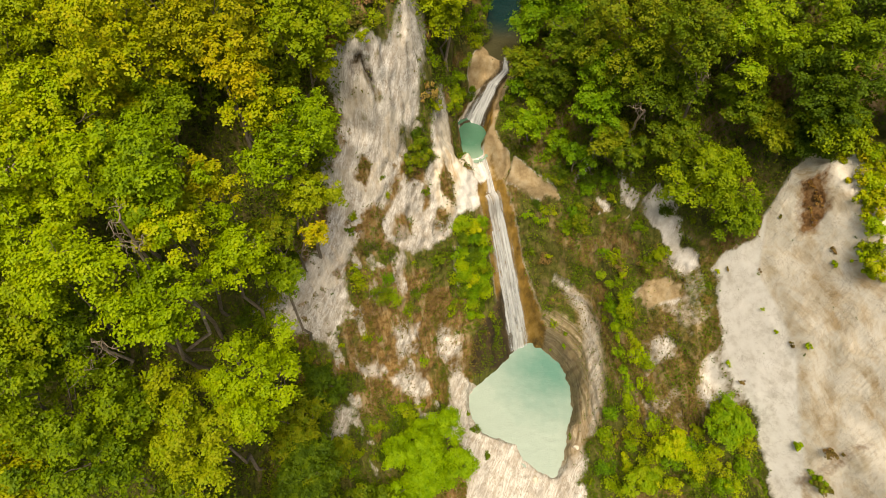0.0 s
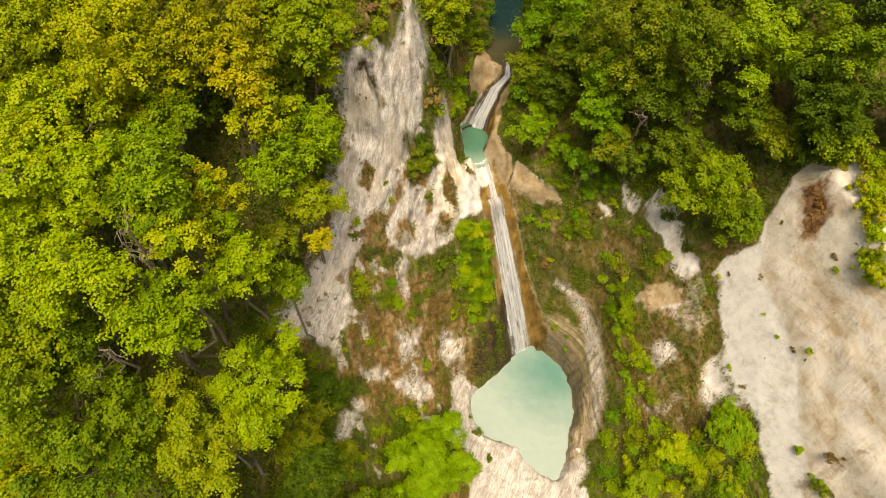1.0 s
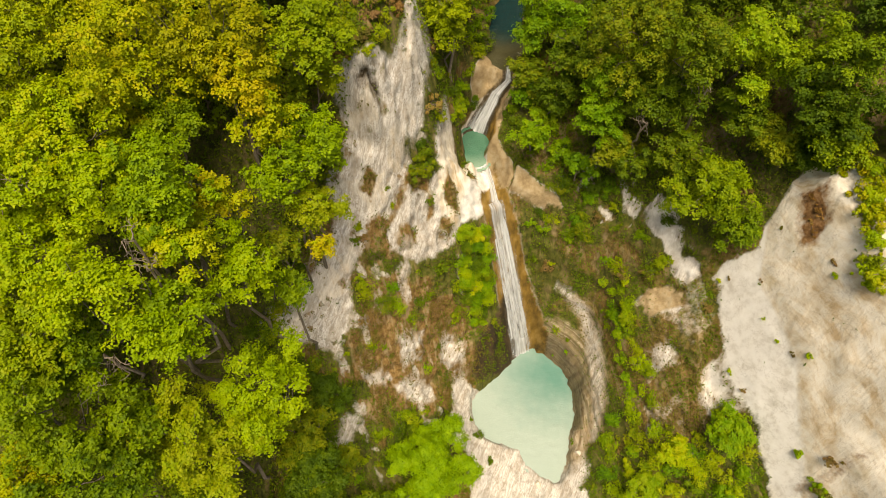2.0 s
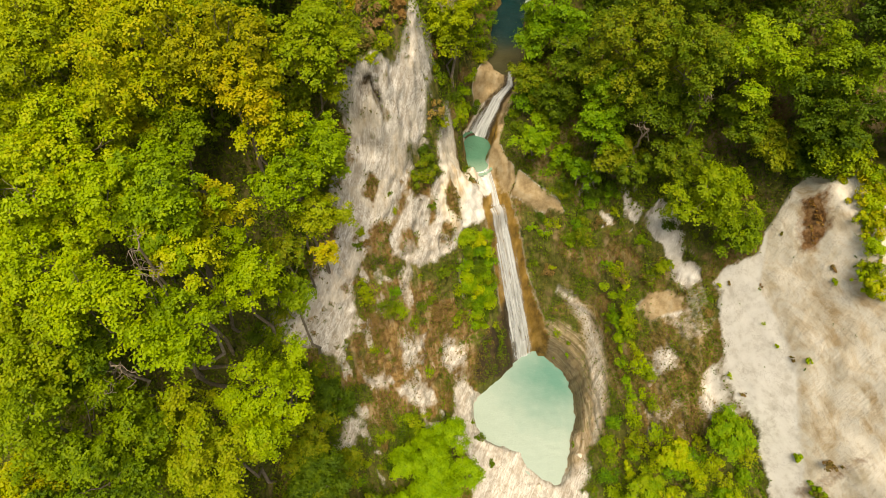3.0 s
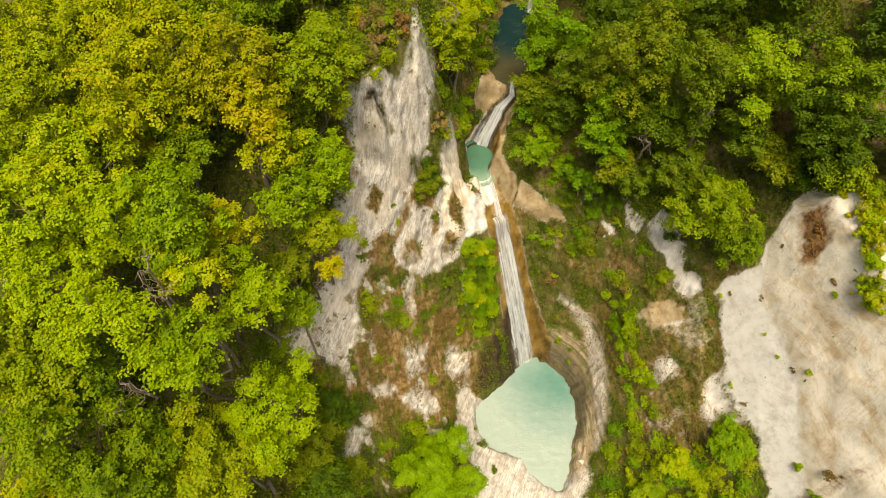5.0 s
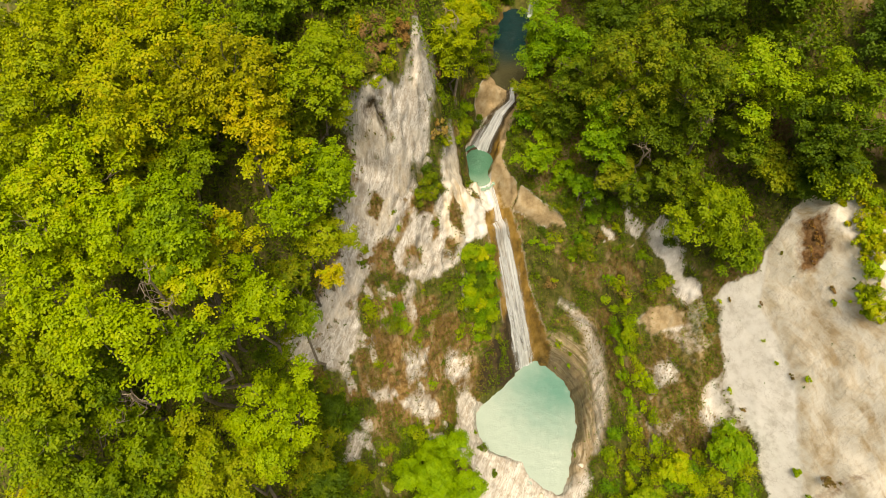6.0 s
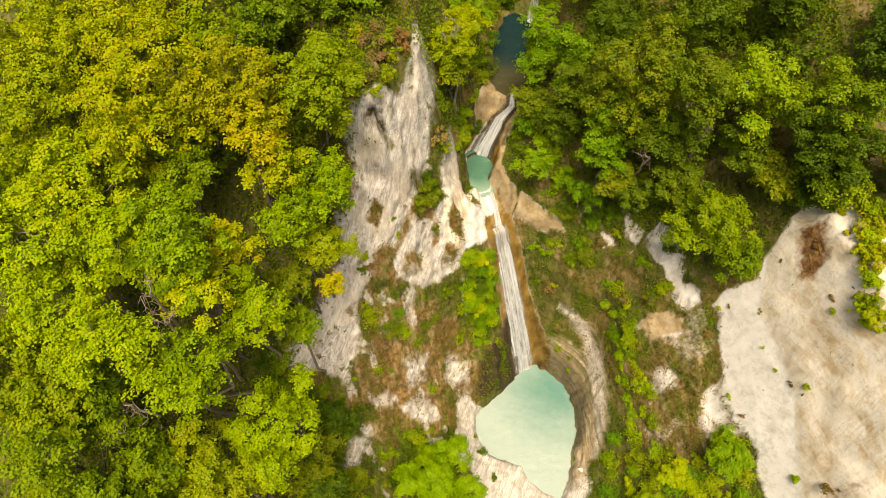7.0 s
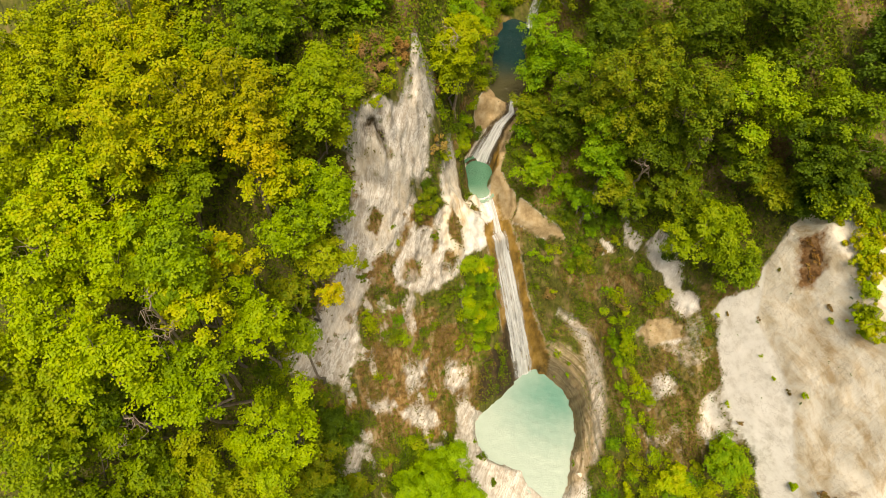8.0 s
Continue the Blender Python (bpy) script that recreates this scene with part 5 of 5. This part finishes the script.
LOW_BUSHES = [(17.3, 16.0, 1.2), (18.4, 16.2, 1.1), (24.2, 14.5, 0.9), (26.0, 13.8, 0.8), (17.0, 14.2, 1.3), (19.0, 14.2, 1.1), (20.3, 14.1, 1.2), (21.3, 13.1, 0.9), (23.0, 12.7, 1.0), (24.4, 12.3, 0.9), (25.7, 13.0, 1.1), (17.0, 13.4, 1.1), (18.9, 12.8, 1.0), (20.3, 12.3, 1.3), (21.3, 12.2, 1.3), (22.9, 11.6, 1.0), (23.9, 11.1, 0.9), (25.5, 11.3, 1.2), (16.7, 11.0, 1.2), (18.3, 11.0, 1.2), (20.2, 10.8, 1.0), (21.6, 10.9, 1.2), (23.0, 10.4, 1.3), (24.1, 10.2, 1.3), (25.8, 9.8, 1.2), (17.0, 9.3, 1.3), (18.7, 9.9, 1.3), (20.2, 9.4, 1.2), (21.5, 8.8, 1.1), (22.9, 9.4, 1.1), (24.5, 8.4, 1.4), (25.6, 8.2, 1.0)]
for n, (x, y, wide) in enumerate(LOW_BUSHES):
    shrub(x, y, wide, (LEAF_FRESH, LEAF_LIME, LEAF_GREEN)[n % 3], ("fresh green bush at the foot of the chalk cliff", "lime-green bush at the foot of the chalk cliff", "green bush at the foot of the chalk cliff")[n % 3], 870 + n, 0.16, 900, 2.0)
for n, (x, y, wide) in enumerate([(13.2, 32.6, 1.0), (12.6, 31.8, 0.9), (13.9, 32.0, 0.8), (10.2, 33.3, 0.8), (8.4, 33.8, 0.7), (12.6, 24.9, 0.3), (13.6, 24.4, 0.35)]):
    shrub(x, y, wide, LEAF_FRESH, "green bush clinging to the brown slope", 645 + n, 0.14, 1300, 1.3)
for n in range(16):
    x, y = rng.uniform(24.6, 29.5), rng.uniform(11, 26)
    shrub(x, y, rng.uniform(0.1, 0.22), LEAF_DARK, "tiny dark tuft in a crack of the pale cliff", 590 + n, 0.12, 1500)
spots = np.stack([rng.uniform(-14, 27, 900), rng.uniform(6, 48, 900)], -1)
spots_z = land(spots[:, 0], spots[:, 1])
sb, _, ss = cover(spots[:, 0], spots[:, 1], spots_z)
wet_d = np.minimum(np.minimum(inside(LOWER_POOL, spots[:, 0], spots[:, 1]), inside(UPPER_POOL, spots[:, 0], spots[:, 1])), inside(TOP_POOL, spots[:, 0], spots[:, 1]))
fit_for = (sb < 0.25) & (ss < 0.1) & (wet_d > 1.5) & (fbm(spots[:, 0] / 3, spots[:, 1] / 3, 0, 3, 121) > 0.48)
scrub = {"dark": [], "dry": [], "green": []}
for n, (x, y) in enumerate(spots[fit_for][:230]):
    root, _, (v, f) = shrub_arrays(x, y, rng.uniform(0.35, 0.95), 600 + n, dense=750, full=1.6)
    scrub[("dark", "dark", "dry", "dark" if n % 2 else "green", "green")[n % 5]].append((v + root, f))
for tone, mat in (("dark", LEAF_DARK), ("dry", LEAF_DRY), ("green", LEAF_GREEN)):
    tagged(new("scrub", mesh_of("scrub", *joined(scrub[tone]), mat)), {"dark": "dark green scrub scattered on mossy slopes", "dry": "brownish dry scrub scattered on bare soil", "green": "leafy green scrub scattered on the rocky slope"}[tone], "plants", kind="stuff")


# ---- low growth on the slopes ----
def growth(name, count, mat, label, leaf, likes, seed):
    """Uncountable small leaves on the ground, in clumps."""
    r = np.random.default_rng(seed)
    x, y = r.uniform(-15, 30, count * 4), r.uniform(5, 50, count * 4)
    clump = step(0.42, 0.62, fbm(x / 1.1 + 0.25 * y, y / 2.8, 0.5, 5, seed))
    some = r.random(len(x)) < clump
    x, y = x[some], y[some]
    b, d, s = cover(x, y, land(x, y))
    chance = likes(b, d) * (1 - s)
    keep = np.flatnonzero(r.random(len(x)) < chance)
    keep = keep[(inside(LOWER_POOL, x[keep], y[keep]) > 0.7) & (inside(UPPER_POOL, x[keep], y[keep]) > 0.5) & (inside(TOP_POOL, x[keep], y[keep]) > 0.5)][:count]
    at, n = surface(x[keep], y[keep])
    k = len(keep)
    facing = unit(n * 0.5 + (0, 0, 0.4) + r.normal(size=(k, 3)) * 0.6)
    at = at + n * r.uniform(0.02, 0.30, k)[:, None]
    v, f = leaf_arrays(r, at, facing, leaf * r.uniform(0.6, 1.4, k), 0.5)
    return tagged(new(name, mesh_of(name, v, f, mat)), label, "plants", kind="stuff")


growth("creeping_plants", 50000, LEAF_GREEN, "low creeping green plants over mossy rock", 0.17, lambda b, d: (1 - b) ** 2 * (1 - 0.75 * d), 171)
growth("creeping_plants", 60000, LEAF_DARK, "low dark green plants over mossy rock", 0.19, lambda b, d: (1 - b) ** 2 * (1 - 0.75 * d), 131)
growth("dry_grass", 75000, LEAF_DRY, "low dry brownish grass over soil and ledges", 0.21, lambda b, d: (1 - b) ** 1.5 * (0.15 + 0.85 * d), 141)


def forest_floor(count, seed):
    """Large leaves of the undergrowth beneath the trees, their dark colour painting the shade there."""
    r = np.random.default_rng(seed)
    x, y = r.uniform(-32, 36, count * 3), r.uniform(3, 60, count * 3)
    west = x < np.interp(y, [3, 9, 14, 20, 26, 32, 37, 60], [-8, -9.5, -10.5, -13.5, -11, -8.5, -5.5, -1])
    east = (y > 28) & (x > np.interp(y, [28, 31, 34, 38, 44, 60], [29, 19, 13, 9, 9, 11])) | (x > 33) & (y > 24)
    mid = (y > 39) & (x < 1.2) & (x > -6)
    keep = np.flatnonzero(west | east | mid)[:count]
    k = len(keep)
    at = np.stack([x[keep], y[keep], land(x[keep], y[keep]) + r.uniform(0.1, 1.3, k)], -1)
    v, f = leaf_arrays(r, at, unit(r.normal(size=(k, 3)) * 0.45 + (0, -0.3, 0.8)), r.uniform(0.18, 0.36, k), 0.5)
    return tagged(new("undergrowth", mesh_of("undergrowth", v, f, LEAF_DARK)), "leafy undergrowth on the forest floor, coloured dark as if in shade", "plants", kind="stuff")


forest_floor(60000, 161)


# ---- loose rocks ----
def boulder(x, y, size, label, seed, lift=0.3):
    r = np.random.default_rng(seed)
    bm = bmesh.new()
    bmesh.ops.create_icosphere(bm, subdivisions=4, radius=1.0)
    v = np.array([w.co[:] for w in bm.verts])
    f = np.array([[w.index for w in q.verts] for q in bm.faces])
    bm.free()
    o = r.uniform(0, 50, 3)
    v = v * (1 + 0.55 * (fbm(v[:, 0] + o[0], v[:, 1] + o[1], v[:, 2] + o[2], 4, seed) - 0.5))[:, None]
    for d in unit(r.normal(size=(16, 3))):
        v = v - np.maximum(v @ d - r.uniform(0.5, 0.85), 0)[:, None] * d
    v = v * size
    c, s = math.cos(seed), math.sin(seed)
    v = np.stack([c * v[:, 0] - s * v[:, 1], s * v[:, 0] + c * v[:, 1], v[:, 2]], -1)
    k = len(v)
    ob = new("boulder", mesh_of("boulder", v, f, GROUND, True, {"bare": np.ones(k), "dry": np.zeros(k), "stain": np.zeros(k), "tan": np.full(k, 0.2), "ochre": np.full(k, 0.55), "damp_shade": np.zeros(k), "white": np.full(k, 0.25), "smooth": np.zeros(k), "rusty": np.zeros(k)}))
    ob.location = (x, y, float(land(x, y)) + lift * size[2])
    return tagged(ob, label, "boulder")


boulder(2.3, 37.5, (0.95, 0.75, 0.65), "pale rounded boulder at the pool's outlet", 21, 0.25)
boulder(1.5, 36.8, (0.7, 0.8, 0.6), "pale rock beside the stream", 23)
boulder(9.8, 10.6, (0.5, 0.4, 0.3), "small pale rock on the pool's beach", 24)
boulder(14.2, 13.6, (0.45, 0.35, 0.35), "small grey rock at the pool's edge", 25)


# ---- dead branches ----
def dead_branch(x, y, z, size, label, seed, aside=(0.0, 0.0)):
    r = np.random.default_rng(seed)
    thing = new("dead_tree")
    foot = float(land(x + aside[0], y + aside[1])) - 0.2
    thing.location = (x + aside[0], y + aside[1], foot)
    tall = z - foot
    stem = crooked(r, (0, 0, 0), (-aside[0], -aside[1], tall - size * 0.5), 7, 0.04)
    piece("trunk", mesh_of("trunk", *tube_arrays(stem, np.linspace(0.16, 0.07, 7)), BARK_DEAD, True), thing)
    for _ in range(4):
        end = stem[-1] + unit(r.normal(size=3) * (1, 1, 0.45) + (0, 0, 0.25)) * size * r.uniform(0.6, 1.1)
        limb = crooked(r, stem[-1 - r.integers(0, 2)], end, 7, 0.10)
        twigs = [tube_arrays(limb, np.linspace(0.05, 0.01, 7), 5)]
        for _ in range(6):
            a = limb[r.integers(2, 7)]
            twigs.append(tube_arrays(crooked(r, a, a + unit(r.normal(size=3)) * size * 0.35, 4, 0.12), np.linspace(0.025, 0.006, 4), 4))
        piece("limb", mesh_of("limb", *joined(twigs), BARK_DEAD, True), thing)
    return tagged(thing, label, "dead tree")


dead_branch(15.9, 33.0, 33.0, 1.5, "dead reddish-brown bare tree among green crowns", 31, (0.8, 1.6))
dead_branch(19.6, 33.6, 36.0, 1.3, "bare brown twigs in a gap between crowns", 36, (0.8, 1.6))
dead_branch(-20.0, 12.6, 36.6, 2.0, "bare pale dead tree in a gap between crowns", 32)
dead_branch(-14.7, 9.0, 28.0, 1.1, "bare pale dead branches above the crowns", 33)
dead_branch(-17.3, 17.4, 41.4, 1.5, "bare pale dead twigs above the crowns", 34)
dead_branch(-16.2, 15.8, 40.6, 1.4, "bare pale dead twigs above the crowns", 37)
dead_branch(-24.6, 21.2, 41.6, 2.4, "leaning pale dead trunk between the crowns", 35, (1.0, -1.5))
dead_branch(-8.0, 35.2, 39.4, 0.8, "bare grey dead shrub at the top of the cliff", 38)
dead_branch(0.4, 41.8, 38.6, 1.6, "pale leafless crown of a dying tree beside the cliff", 39)
